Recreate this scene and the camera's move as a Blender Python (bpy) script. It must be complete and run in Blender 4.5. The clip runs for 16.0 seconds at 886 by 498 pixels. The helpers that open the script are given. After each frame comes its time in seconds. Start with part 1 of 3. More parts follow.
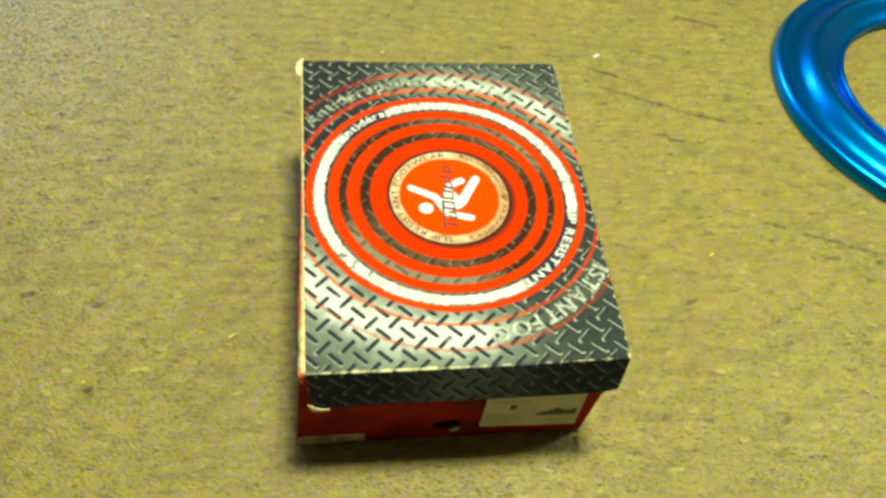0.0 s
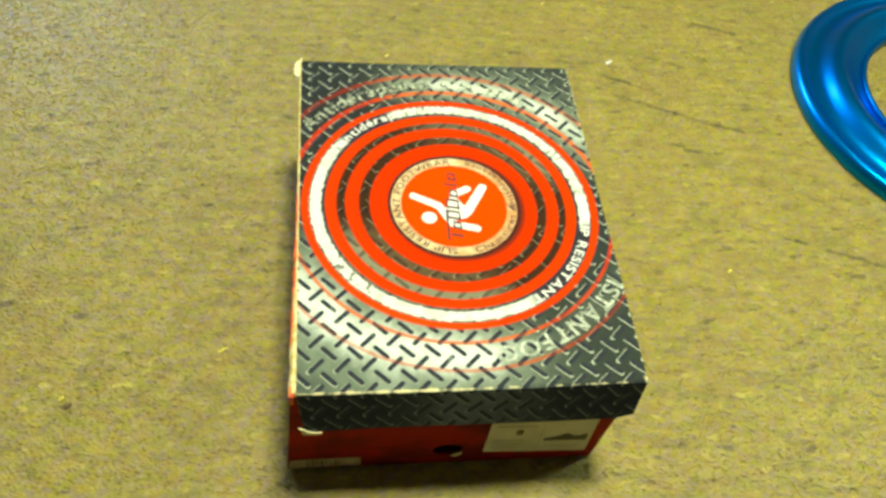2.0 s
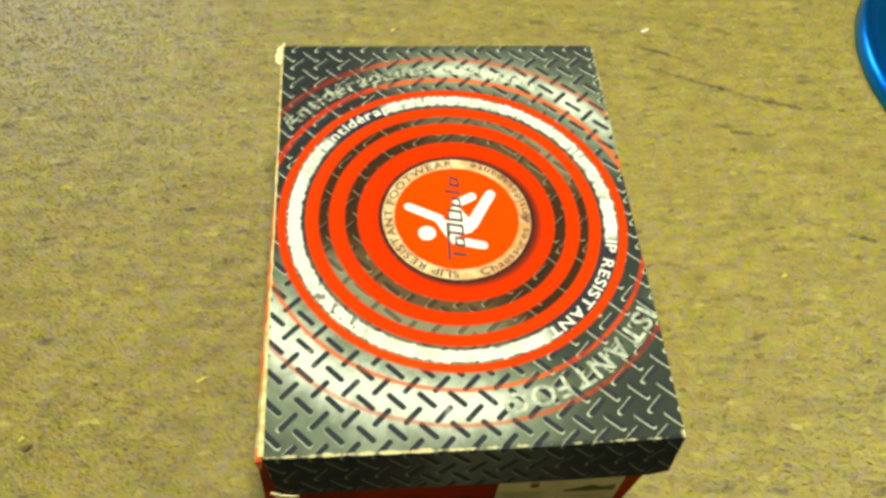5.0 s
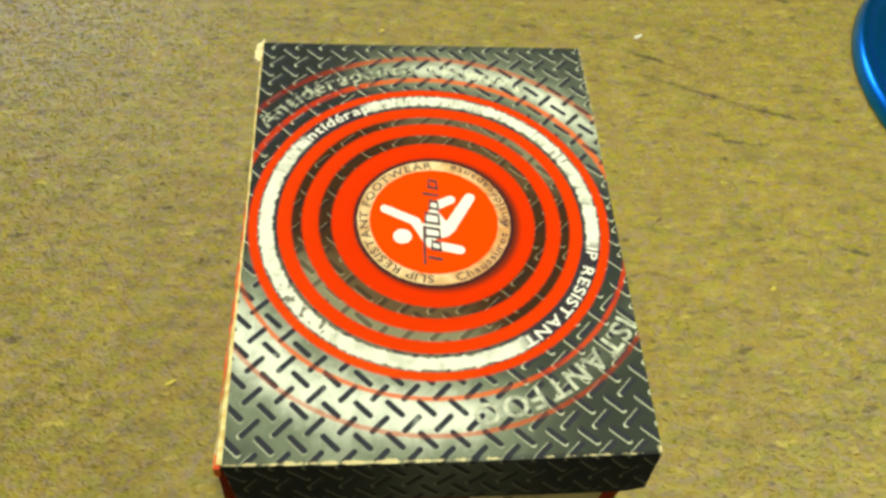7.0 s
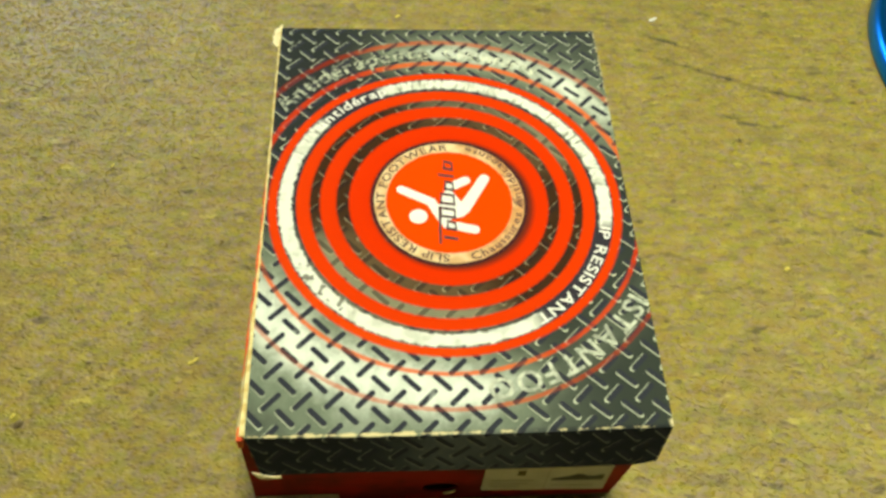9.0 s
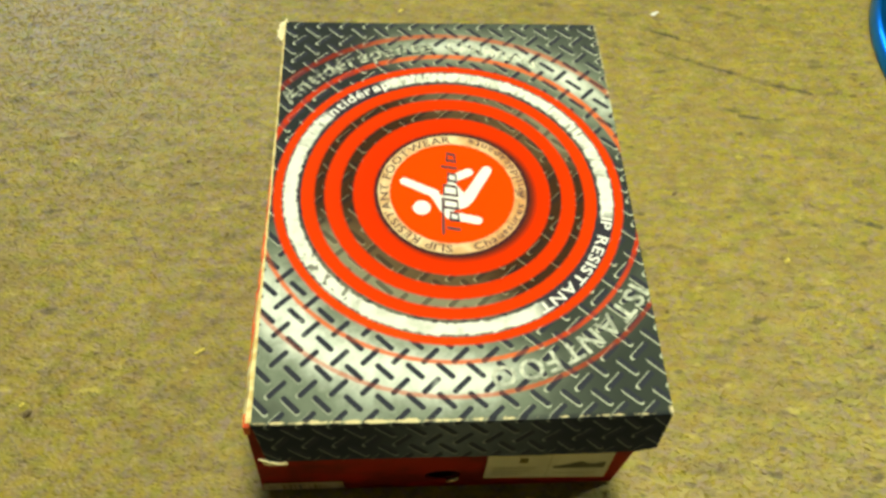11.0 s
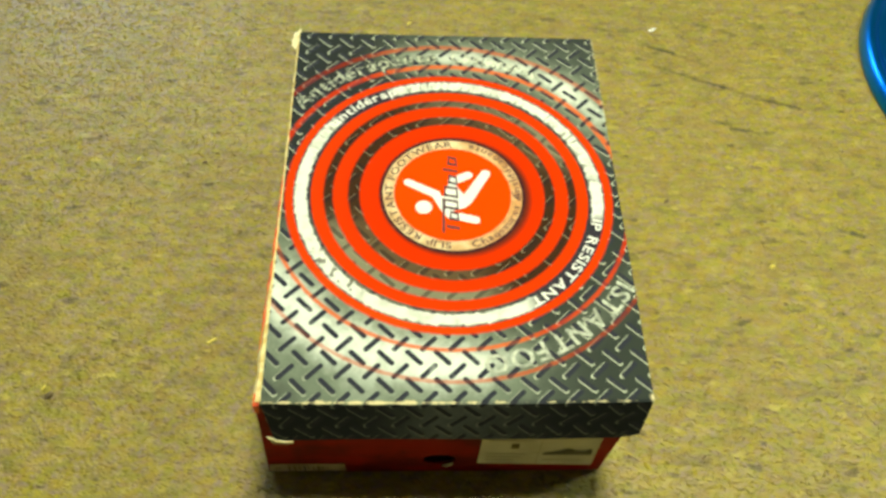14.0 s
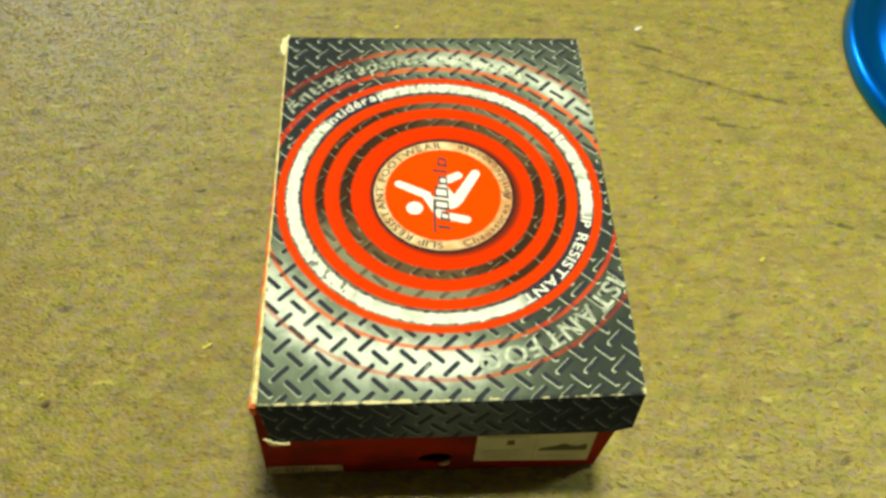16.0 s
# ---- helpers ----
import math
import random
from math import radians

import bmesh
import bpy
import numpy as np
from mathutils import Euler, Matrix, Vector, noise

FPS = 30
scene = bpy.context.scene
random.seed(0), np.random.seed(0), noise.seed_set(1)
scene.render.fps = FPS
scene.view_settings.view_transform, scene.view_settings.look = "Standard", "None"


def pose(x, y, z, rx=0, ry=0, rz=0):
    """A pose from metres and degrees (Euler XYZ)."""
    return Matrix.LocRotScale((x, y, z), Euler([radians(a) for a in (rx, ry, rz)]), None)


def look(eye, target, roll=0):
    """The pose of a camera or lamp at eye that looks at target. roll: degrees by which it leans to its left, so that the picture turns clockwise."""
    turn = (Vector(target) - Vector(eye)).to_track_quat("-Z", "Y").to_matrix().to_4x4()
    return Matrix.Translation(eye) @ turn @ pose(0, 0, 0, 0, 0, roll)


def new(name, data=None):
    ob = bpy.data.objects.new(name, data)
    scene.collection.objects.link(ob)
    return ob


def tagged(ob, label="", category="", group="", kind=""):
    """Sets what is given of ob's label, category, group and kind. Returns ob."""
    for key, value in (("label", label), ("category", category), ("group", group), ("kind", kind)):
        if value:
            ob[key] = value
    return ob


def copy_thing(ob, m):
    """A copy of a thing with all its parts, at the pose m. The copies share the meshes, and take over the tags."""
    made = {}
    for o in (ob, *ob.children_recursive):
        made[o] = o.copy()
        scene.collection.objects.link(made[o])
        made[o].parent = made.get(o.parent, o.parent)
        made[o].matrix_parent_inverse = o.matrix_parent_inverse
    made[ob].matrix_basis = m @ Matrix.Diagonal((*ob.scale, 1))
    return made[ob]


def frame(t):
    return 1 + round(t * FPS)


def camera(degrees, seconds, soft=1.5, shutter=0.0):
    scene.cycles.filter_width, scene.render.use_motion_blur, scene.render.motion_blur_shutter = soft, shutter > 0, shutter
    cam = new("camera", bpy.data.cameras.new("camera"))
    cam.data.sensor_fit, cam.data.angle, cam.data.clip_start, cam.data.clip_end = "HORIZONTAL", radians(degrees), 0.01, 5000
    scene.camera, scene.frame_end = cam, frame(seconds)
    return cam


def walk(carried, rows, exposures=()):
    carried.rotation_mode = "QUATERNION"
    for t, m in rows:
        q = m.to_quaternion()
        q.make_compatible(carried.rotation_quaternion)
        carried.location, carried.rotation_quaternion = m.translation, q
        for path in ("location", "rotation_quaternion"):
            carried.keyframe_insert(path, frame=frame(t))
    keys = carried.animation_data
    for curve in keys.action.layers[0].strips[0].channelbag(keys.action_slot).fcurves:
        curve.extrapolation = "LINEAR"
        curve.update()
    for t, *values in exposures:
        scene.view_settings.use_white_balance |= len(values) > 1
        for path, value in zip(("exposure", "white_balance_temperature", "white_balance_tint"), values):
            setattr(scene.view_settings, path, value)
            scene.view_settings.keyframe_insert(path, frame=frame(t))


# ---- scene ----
cam = camera(58.0, 16.0, soft=3.1)
PATH = [
    (0, (0.027, -0.282, 0.649), (0.289, 0.905, -0.939), 8.0),
    (0.5, (0.022, -0.268, 0.639), (0.291, 0.924, -0.944), 8.6),
    (1, (0.031, -0.265, 0.627), (0.279, 0.925, -0.961), 8.1),
    (1.5, (0.032, -0.258, 0.62), (0.296, 0.933, -0.964), 8.0),
    (2, (0.033, -0.257, 0.616), (0.285, 0.955, -0.955), 8.2),
    (2.5, (0.032, -0.249, 0.611), (0.249, 0.959, -0.968), 8.2),
    (3, (0.039, -0.243, 0.606), (0.261, 0.966, -0.972), 7.0),
    (3.5, (0.053, -0.234, 0.596), (0.295, 0.96, -0.99), 7.0),
    (4, (0.058, -0.222, 0.586), (0.287, 0.935, -1.029), 8.6),
    (4.2, (0.063, -0.208, 0.585), (0.26, 0.923, -1.054), 7.0),
    (6.3, (0.086, -0.155, 0.546), (0.215, 0.981, -1.095), 2.8),
    (6.5, (0.09, -0.156, 0.546), (0.259, 0.974, -1.095), 6.1),
    (7, (0.091, -0.162, 0.557), (0.235, 0.986, -1.074), 4.9),
    (7.5, (0.091, -0.17, 0.562), (0.224, 0.973, -1.074), 3.6),
    (8, (0.091, -0.173, 0.56), (0.219, 0.964, -1.08), 4.3),
    (8.5, (0.091, -0.172, 0.561), (0.195, 0.955, -1.087), 3.2),
    (10.8, (0.093, -0.181, 0.563), (0.191, 0.952, -1.082), 2.8),
    (11, (0.091, -0.18, 0.565), (0.184, 0.941, -1.088), 2.7),
    (11.5, (0.092, -0.181, 0.568), (0.184, 0.946, -1.082), 2.6),
    (12, (0.093, -0.186, 0.572), (0.193, 0.944, -1.075), 2.7),
    (12.5, (0.093, -0.194, 0.577), (0.197, 0.944, -1.064), 3.1),
    (13, (0.092, -0.201, 0.58), (0.182, 0.944, -1.058), 3.4),
    (13.5, (0.092, -0.203, 0.583), (0.177, 0.941, -1.055), 3.0),
    (14, (0.094, -0.209, 0.588), (0.171, 0.939, -1.048), 3.0),
    (14.5, (0.096, -0.214, 0.593), (0.193, 0.948, -1.031), 2.9),
    (15, (0.096, -0.215, 0.593), (0.194, 0.952, -1.028), 2.8),
    (15.5, (0.097, -0.215, 0.592), (0.193, 0.945, -1.035), 2.5),
    (16, (0.096, -0.214, 0.591), (0.186, 0.94, -1.04), 2.2),
]
EXPOSURES = [(0.0, 0.06, 6500, -2), (4.2, 0.05, 6500, 2), (6.3, -0.26, 6600, 9), (8.7, -0.26, 6600, 6), (11.0, -0.16, 6550, 6), (16.0, -0.13, 6550, 2)]
walk(cam, [(t, look(eye, target, roll)) for t, eye, target, roll in PATH], EXPOSURES)

# ---- world and lights ----
world = bpy.data.worlds.new("world")
scene.world = world
world.use_nodes = True
_bg = world.node_tree.nodes["Background"]
_bg.inputs["Color"].default_value = (0.75, 0.85, 1.0, 1)
_bg.inputs["Strength"].default_value = 0.05


def area_lamp(name, eye, target, size_x, size_y, watts, colour, spread=180):
    data = bpy.data.lights.new(name, "AREA")
    data.shape, data.size, data.size_y = "RECTANGLE", size_x, size_y
    data.energy, data.color, data.spread = watts, colour, radians(spread)
    ob = new(name, data)
    ob.matrix_world = look(eye, target)
    return ob


LAMP_AT = (0.33, 0.25, 2.30)
SECOND_AT = (1.9, 0.60, 2.30)
area_lamp("ceiling_lamp_light", (LAMP_AT[0], LAMP_AT[1], 2.27), (LAMP_AT[0], LAMP_AT[1] + 0.001, 0), 0.34, 0.34, 32.5, (1.0, 0.955, 0.66), 130)
area_lamp("second_lamp_light", (SECOND_AT[0], SECOND_AT[1], 2.27), (SECOND_AT[0], SECOND_AT[1] + 0.001, 0), 0.34, 0.34, 20, (0.84, 1.0, 0.82), 150)
area_lamp("window_light", (-1.5, 3.18, 1.5), (-0.5, 0.5, 0.0), 1.2, 1.2, 70, (0.56, 0.67, 1.0))


# ---- node helpers ----
class Tree:
    """Shorthand for building a node material."""

    def __init__(self, name):
        self.mat = bpy.data.materials.new(name)
        self.mat.use_nodes = True
        self.t = self.mat.node_tree
        self.bsdf = self.t.nodes["Principled BSDF"]

    def put(self, socket, value):
        if isinstance(value, (int, float)):
            socket.default_value = value
        elif isinstance(value, tuple):
            socket.default_value = (*value, 1)[: len(socket.default_value)]
        else:
            self.t.links.new(value, socket)

    def m(self, op, a, b=0.0, c=0.0):
        n = self.t.nodes.new("ShaderNodeMath")
        n.operation = op
        for i, v in enumerate((a, b, c)):
            self.put(n.inputs[i], v)
        return n.outputs[0]

    def add(self, a, b):
        return self.m("ADD", a, b)

    def sub(self, a, b):
        return self.m("SUBTRACT", a, b)

    def mul(self, a, b):
        return self.m("MULTIPLY", a, b)

    def mx(self, a, b):
        return self.m("MAXIMUM", a, b)

    def mn(self, a, b):
        return self.m("MINIMUM", a, b)

    def ramp(self, v, lo, hi, out_lo=0.0, out_hi=1.0):
        n = self.t.nodes.new("ShaderNodeMapRange")
        n.interpolation_type = "SMOOTHSTEP"
        for i, q in enumerate((v, lo, hi, out_lo, out_hi)):
            self.put(n.inputs[i], q)
        return n.outputs[0]

    def band(self, v, lo, hi, soft):
        return self.mul(self.ramp(v, lo - soft, lo + soft), self.ramp(v, hi - soft, hi + soft, 1.0, 0.0))

    def mix(self, f, a, b, kind="MIX"):
        n = self.t.nodes.new("ShaderNodeMix")
        n.data_type, n.blend_type = "RGBA", kind
        self.put(n.inputs[0], f)
        self.put(n.inputs[6], a)
        self.put(n.inputs[7], b)
        return n.outputs[2]

    def noise(self, vec, scale, detail=3.0, rough=0.55):
        n = self.t.nodes.new("ShaderNodeTexNoise")
        self.put(n.inputs["Vector"], vec)
        n.inputs["Scale"].default_value = scale
        n.inputs["Detail"].default_value = detail
        n.inputs["Roughness"].default_value = rough
        return n.outputs["Fac"]

    def coords(self, turn=0.0, scale=(1, 1, 1)):
        c = self.t.nodes.new("ShaderNodeTexCoord")
        if turn == 0.0 and scale == (1, 1, 1):
            return c.outputs["Object"]
        n = self.t.nodes.new("ShaderNodeMapping")
        n.inputs["Rotation"].default_value = (0, 0, radians(turn))
        n.inputs["Scale"].default_value = scale
        self.t.links.new(c.outputs["Object"], n.inputs["Vector"])
        return n.outputs[0]

    def uv(self):
        n = self.t.nodes.new("ShaderNodeUVMap")
        n.uv_map = "print"
        s = self.t.nodes.new("ShaderNodeSeparateXYZ")
        self.t.links.new(n.outputs[0], s.inputs[0])
        return n.outputs[0], s.outputs[0], s.outputs[1]

    def combine(self, x, y, z):
        n = self.t.nodes.new("ShaderNodeCombineXYZ")
        for i, v in enumerate((x, y, z)):
            self.put(n.inputs[i], v)
        return n.outputs[0]

    def xyz(self, vec):
        s = self.t.nodes.new("ShaderNodeSeparateXYZ")
        self.t.links.new(vec, s.inputs[0])
        return s.outputs

    def island(self):
        return self.t.nodes.new("ShaderNodeNewGeometry").outputs["Random Per Island"]

    def bump(self, height, strength=0.3, distance=0.001):
        n = self.t.nodes.new("ShaderNodeBump")
        n.inputs["Strength"].default_value = strength
        n.inputs["Distance"].default_value = distance
        self.t.links.new(height, n.inputs["Height"])
        self.t.links.new(n.outputs[0], self.bsdf.inputs["Normal"])

    def done(self, colour, rough=0.6, metal=0.0, **more):
        self.put(self.bsdf.inputs["Base Color"], colour)
        self.put(self.bsdf.inputs["Roughness"], rough)
        self.put(self.bsdf.inputs["Metallic"], metal)
        for key, v in more.items():
            self.put(self.bsdf.inputs[key.replace("_", " ")], v)
        return self.mat


# ---- materials ----
ROW_TURN = 22.0  # the carpet's rows run this far clockwise of the box's width


def carpet_material(name, pile):
    k = Tree(name)
    along = k.coords(ROW_TURN, (0.45, 1.0, 1.0))
    flat = k.coords()
    big = k.noise(flat, 9.0, 2.0)
    mid = k.noise(flat, 42.0, 3.0)
    dash = k.noise(along, 150.0, 3.0, 0.55)
    rows = k.noise(k.coords(ROW_TURN, (0.10, 1.0, 1.0)), 105.0, 2.0)
    grit = k.noise(k.coords(ROW_TURN, (0.7, 1.0, 1.0)), 175.0, 2.0)
    hue = k.noise(along, 95.0, 2.0)
    x, y, _ = k.xyz(flat)
    tint = k.noise(k.coords(0.0, (1, 1, 1.7)), 44.0, 3.0)
    tint_b = k.noise(k.coords(40.0), 36.0, 3.0)
    col = k.mix(k.ramp(hue, 0.36, 0.64), (0.255, 0.208, 0.048), (0.290, 0.244, 0.020))
    col = k.mix(k.ramp(tint, 0.49, 0.66, 0.0, 0.8), col, (0.255, 0.212, 0.140))
    col = k.mix(k.ramp(tint, 0.48, 0.30, 0.0, 0.45), col, (0.225, 0.215, 0.036))
    col = k.mix(k.ramp(tint_b, 0.54, 0.70, 0.0, 0.65), col, (0.290, 0.200, 0.045))
    col = k.mix(k.ramp(tint_b, 0.44, 0.30, 0.0, 0.5), col, (0.160, 0.140, 0.052))
    col = k.mix(k.ramp(dash, 0.48, 0.32, 0.0, 0.60), col, (0.115, 0.092, 0.030))
    col = k.mix(k.ramp(dash, 0.53, 0.68, 0.0, 0.65), col, (0.430, 0.365, 0.060))
    col = k.mix(k.ramp(grit, 0.50, 0.63, 0.0, 0.9), col, (0.275, 0.208, 0.175))
    col = k.mix(k.ramp(grit, 0.50, 0.37, 0.0, 0.9), col, (0.325, 0.282, 0.003))
    col = k.mix(k.ramp(big, 0.40, 0.66, 0.0, 0.3), col, (0.185, 0.155, 0.048))
    col = k.mix(k.ramp(rows, 0.47, 0.34, 0.0, 0.40), col, (0.150, 0.122, 0.036))
    col = k.mix(k.ramp(rows, 0.54, 0.68, 0.0, 0.35), col, (0.360, 0.310, 0.060))
    lump = k.noise(k.coords(ROW_TURN - 12.0, (0.6, 1.0, 1.0)), 62.0, 2.0)
    col = k.mix(k.ramp(lump, 0.48, 0.34, 0.0, 0.42), col, (0.165, 0.130, 0.030))
    col = k.mix(k.ramp(lump, 0.53, 0.67, 0.0, 0.35), col, (0.375, 0.315, 0.050))
    blot = k.noise(k.coords(ROW_TURN + 8.0, (0.65, 1.0, 1.0)), 95.0, 1.0)
    col = k.mix(k.ramp(blot, 0.52, 0.66, 0.0, 0.45), col, (0.310, 0.215, 0.022))
    col = k.mix(k.ramp(blot, 0.48, 0.34, 0.0, 0.60), col, (0.232, 0.235, 0.016))
    clump = k.noise(k.coords(ROW_TURN, (0.5, 1.0, 1.3)), 105.0, 2.0)
    col = k.mix(k.ramp(clump, 0.43, 0.30, 0.0, 0.55), col, (0.105, 0.080, 0.032))
    col = k.mix(k.ramp(clump, 0.57, 0.70, 0.0, 0.45), col, (0.400, 0.340, 0.110))
    # parted tufts and bright loop ends
    speck = k.noise(k.coords(ROW_TURN + 3.0, (0.42, 1.0, 1.0)), 92.0, 2.0)
    col = k.mix(k.ramp(speck, 0.37, 0.28, 0.0, 0.75), col, (0.070, 0.052, 0.022))
    col = k.mix(k.ramp(speck, 0.64, 0.73, 0.0, 0.65), col, (0.500, 0.430, 0.090))
    wide = k.noise(k.coords(70.0), 15.0, 3.0, 0.6)
    col = k.mix(k.ramp(wide, 0.49, 0.64, 0.0, 0.35), col, (0.275, 0.203, 0.062))
    col = k.mix(k.ramp(wide, 0.48, 0.34, 0.0, 0.25), col, (0.200, 0.185, 0.046))
    if pile:
        i = k.island()
        col = k.mix(k.ramp(i, 0.0, 0.2, 0.22, 0.0), col, (0.115, 0.094, 0.036))
        col = k.mix(k.ramp(i, 0.86, 1.0, 0.0, 0.25), col, (0.400, 0.345, 0.140))
    # thin dark broken lines that run close to the rows
    breaks = k.noise(along, 55.0, 3.0)
    for ax, ay, bx, by, w, depth in ((0.3556, 0.4768, 0.3818, 0.4660, 0.0050, 0.9), (0.3814, 0.4643, 0.4164, 0.4467, 0.0050, 0.4), (0.3541, 0.4474, 0.3675, 0.4405, 0.0040, 0.4),
                                     (0.3675, 0.4405, 0.4257, 0.4125, 0.0046, 0.8), (0.4257, 0.4125, 0.4540, 0.3985, 0.0060, 0.8), (0.4564, 0.3969, 0.4995, 0.3821, 0.0052, 0.9),
                                     (0.3014, 0.5077, 0.3356, 0.4930, 0.0060, 0.5), (0.4143, 0.5162, 0.4595, 0.4974, 0.0050, 0.6), (0.4078, 0.3642, 0.4201, 0.3572, 0.0040, 0.6),
                                     (0.4189, 0.3528, 0.4377, 0.3495, 0.0050, 0.8), (0.4426, 0.3472, 0.4623, 0.3476, 0.0040, 0.5), (0.4929, 0.2246, 0.5130, 0.2161, 0.0050, 0.9),
                                     (0.4965, 0.2276, 0.5071, 0.2211, 0.0038, 0.7), (0.4672, 0.5271, 0.4936, 0.5081, 0.0050, 0.5), (0.5330, 0.2070, 0.5730, 0.1910, 0.0050, 0.7),
                                     (0.5780, 0.1870, 0.6140, 0.1750, 0.0050, 0.7), (0.3180, 0.2017, 0.3361, 0.1943, 0.0040, 0.5), (0.4950, 0.5860, 0.5490, 0.5640, 0.0060, 0.8)):
        dx, dy = bx - ax, by - ay
        ln = math.hypot(dx, dy)
        ux, uy = dx / ln, dy / ln
        px, py = k.sub(x, ax), k.sub(y, ay)
        s = k.add(k.mul(px, ux), k.mul(py, uy))
        d = k.m("ABSOLUTE", k.sub(k.mul(py, ux), k.mul(px, uy)))
        out = k.mx(k.mx(k.mul(s, -1.0), k.sub(s, ln)), 0.0)
        line = k.ramp(k.add(k.add(d, out), k.mul(k.sub(dash, 0.5), 0.007)), 0.0, w * 0.8, 1.0, 0.0)
        line = k.mul(line, k.ramp(breaks, 0.34, 0.52, 0.45 * depth, 0.98 * depth))
        col = k.mix(line, col, (0.050, 0.040, 0.020))
    col = k.mix(1.0, col, (1.04, 1.00, 0.85), "MULTIPLY")
    k.bump(k.add(dash, mid), 0.25, 0.0012)
    return k.done(col, 0.46, Specular_IOR_Level=0.5)


CARPET = carpet_material("carpet_backing", False)
PILE = carpet_material("carpet_pile", True)

RX, RY = 0.1237, 0.1602  # the centre of the printed emblem on the lid
OX, OY = 0.1212, 0.1619  # the centre of the outer rings, which are printed a little off


def lid_material():
    k = Tree("printed_lid_card")
    vec, u, v = k.uv()
    fine = k.noise(vec, 420.0, 2.0)
    scuff = k.noise(vec, 60.0, 4.0)
    dx, dy = k.sub(u, RX), k.sub(v, RY)
    off = k.ramp(k.m("SQRT", k.add(k.mul(dx, dx), k.mul(dy, dy))), 0.055, 0.115)
    dx, dy = k.sub(dx, k.mul(off, OX - RX)), k.sub(dy, k.mul(off, OY - RY))
    r = k.m("SQRT", k.add(k.mul(dx, dx), k.mul(dy, dy)))
    r = k.add(r, k.mul(k.sub(fine, 0.5), 0.0012))
    ang = k.m("ARCTAN2", dy, dx)
    # brushed sheen of the pictured steel: two bright and two dark quarters
    sheen = k.ramp(k.m("COSINE", k.mul(k.sub(ang, radians(243)), 2.0)), -0.78, 0.78)
    near = k.band(r, 0.131, 0.153, 0.017)
    base = k.ramp(dy, 0.0, 0.10, 0.52, 0.32)
    bright = k.mul(sheen, k.add(base, k.mul(near, k.sub(1.0, base))))
    bright = k.mx(bright, k.mul(near, k.ramp(dy, -0.02, -0.10, 0.0, 0.26)))
    bright = k.mul(bright, k.ramp(r, 0.165, 0.205, 1.0, 0.45))
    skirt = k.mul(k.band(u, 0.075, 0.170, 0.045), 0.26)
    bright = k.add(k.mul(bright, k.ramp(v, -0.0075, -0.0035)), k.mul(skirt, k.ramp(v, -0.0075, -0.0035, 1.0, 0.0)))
    bright = k.mul(bright, k.add(0.85, k.mul(scuff, 0.3)))
    dull = k.noise(vec, 26.0, 5.0, 0.7)
    bright = k.mul(bright, k.ramp(dull, 0.35, 0.65, 0.80, 1.10))
    bright = k.mul(bright, k.ramp(dy, 0.02, 0.12, 1.0, 0.80))
    # front skirt darker and bluer: bluish fill light there is put into the colour
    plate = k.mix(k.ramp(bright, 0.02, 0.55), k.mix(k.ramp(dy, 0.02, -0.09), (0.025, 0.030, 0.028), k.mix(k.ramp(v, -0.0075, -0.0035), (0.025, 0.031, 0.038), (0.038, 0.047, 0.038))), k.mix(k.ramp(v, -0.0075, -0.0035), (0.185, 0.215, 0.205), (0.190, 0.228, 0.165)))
    # brightest tone: pictured sheen, with the lamp's gloss on the lid painted in
    plate = k.mix(k.ramp(bright, 0.42, 0.92), plate, (0.75, 0.81, 0.71))

    def rod(cx, cy, sign, up=0.0, side=0.0, more=0.0):
        px = k.sub(k.m("FLOORED_MODULO", k.sub(u, cx - 0.009 + side), 0.018), 0.009)
        py = k.sub(k.m("FLOORED_MODULO", k.sub(v, cy - 0.00975 + up), 0.0195), 0.00975)
        s = k.mul(k.add(px, k.mul(py, sign)), 0.7071)
        t = k.mul(k.sub(py, k.mul(px, sign)), 0.7071)
        e = k.mx(k.sub(k.m("ABSOLUTE", s), 0.0056 + more), 0.0)
        return k.ramp(k.m("SQRT", k.add(k.mul(e, e), k.mul(t, t))), 0.0015, 0.0020, 1.0, 0.0)

    rods = k.mx(rod(0.0143, 0.0165, 1.0), rod(0.0230, 0.0261, -1.0))
    low = k.mx(rod(0.0143, 0.0165, 1.0, -0.0003, -0.0009, 0.0003), rod(0.0230, 0.0261, -1.0, -0.0009, -0.0001, 0.0003))
    glint = k.mul(low, k.sub(1.0, rods))
    faint = k.add(0.25, k.mul(k.ramp(scuff, 0.42, 0.55), 0.75))
    col = k.mix(k.mul(rods, k.ramp(k.mul(bright, faint), 0.75, 0.95, 1.0, 0.70)), plate, (0.033, 0.037, 0.048))
    col = k.mix(k.mul(glint, k.mul(k.ramp(bright, 0.6, 0.15, 0.0, 0.85), k.ramp(v, -0.008, -0.003, 0.28, 1.0))), col, (0.62, 0.67, 0.50))
    # thin outer rings, half covered by the pictured tread
    ring_red = k.mix(k.ramp(r, 0.05, 0.12), (0.65, 0.028, 0.0), (0.66, 0.042, 0.001))
    ring_red = k.mix(k.mul(k.ramp(r, 0.107, 0.113), k.ramp(bright, 0.3, 0.8, 0.0, 0.8)), ring_red, (0.72, 0.088, 0.006))
    through_rods = k.sub(1.0, k.mul(rods, k.ramp(bright, 0.05, 0.35, 0.35, 0.72)))
    upper = k.ramp(dy, -0.03, 0.03)
    second = k.add(k.mul(k.band(r, 0.1281, 0.1324, 0.0011), upper), k.mul(k.band(r, 0.1291, 0.1319, 0.0009), k.sub(1.0, upper)))
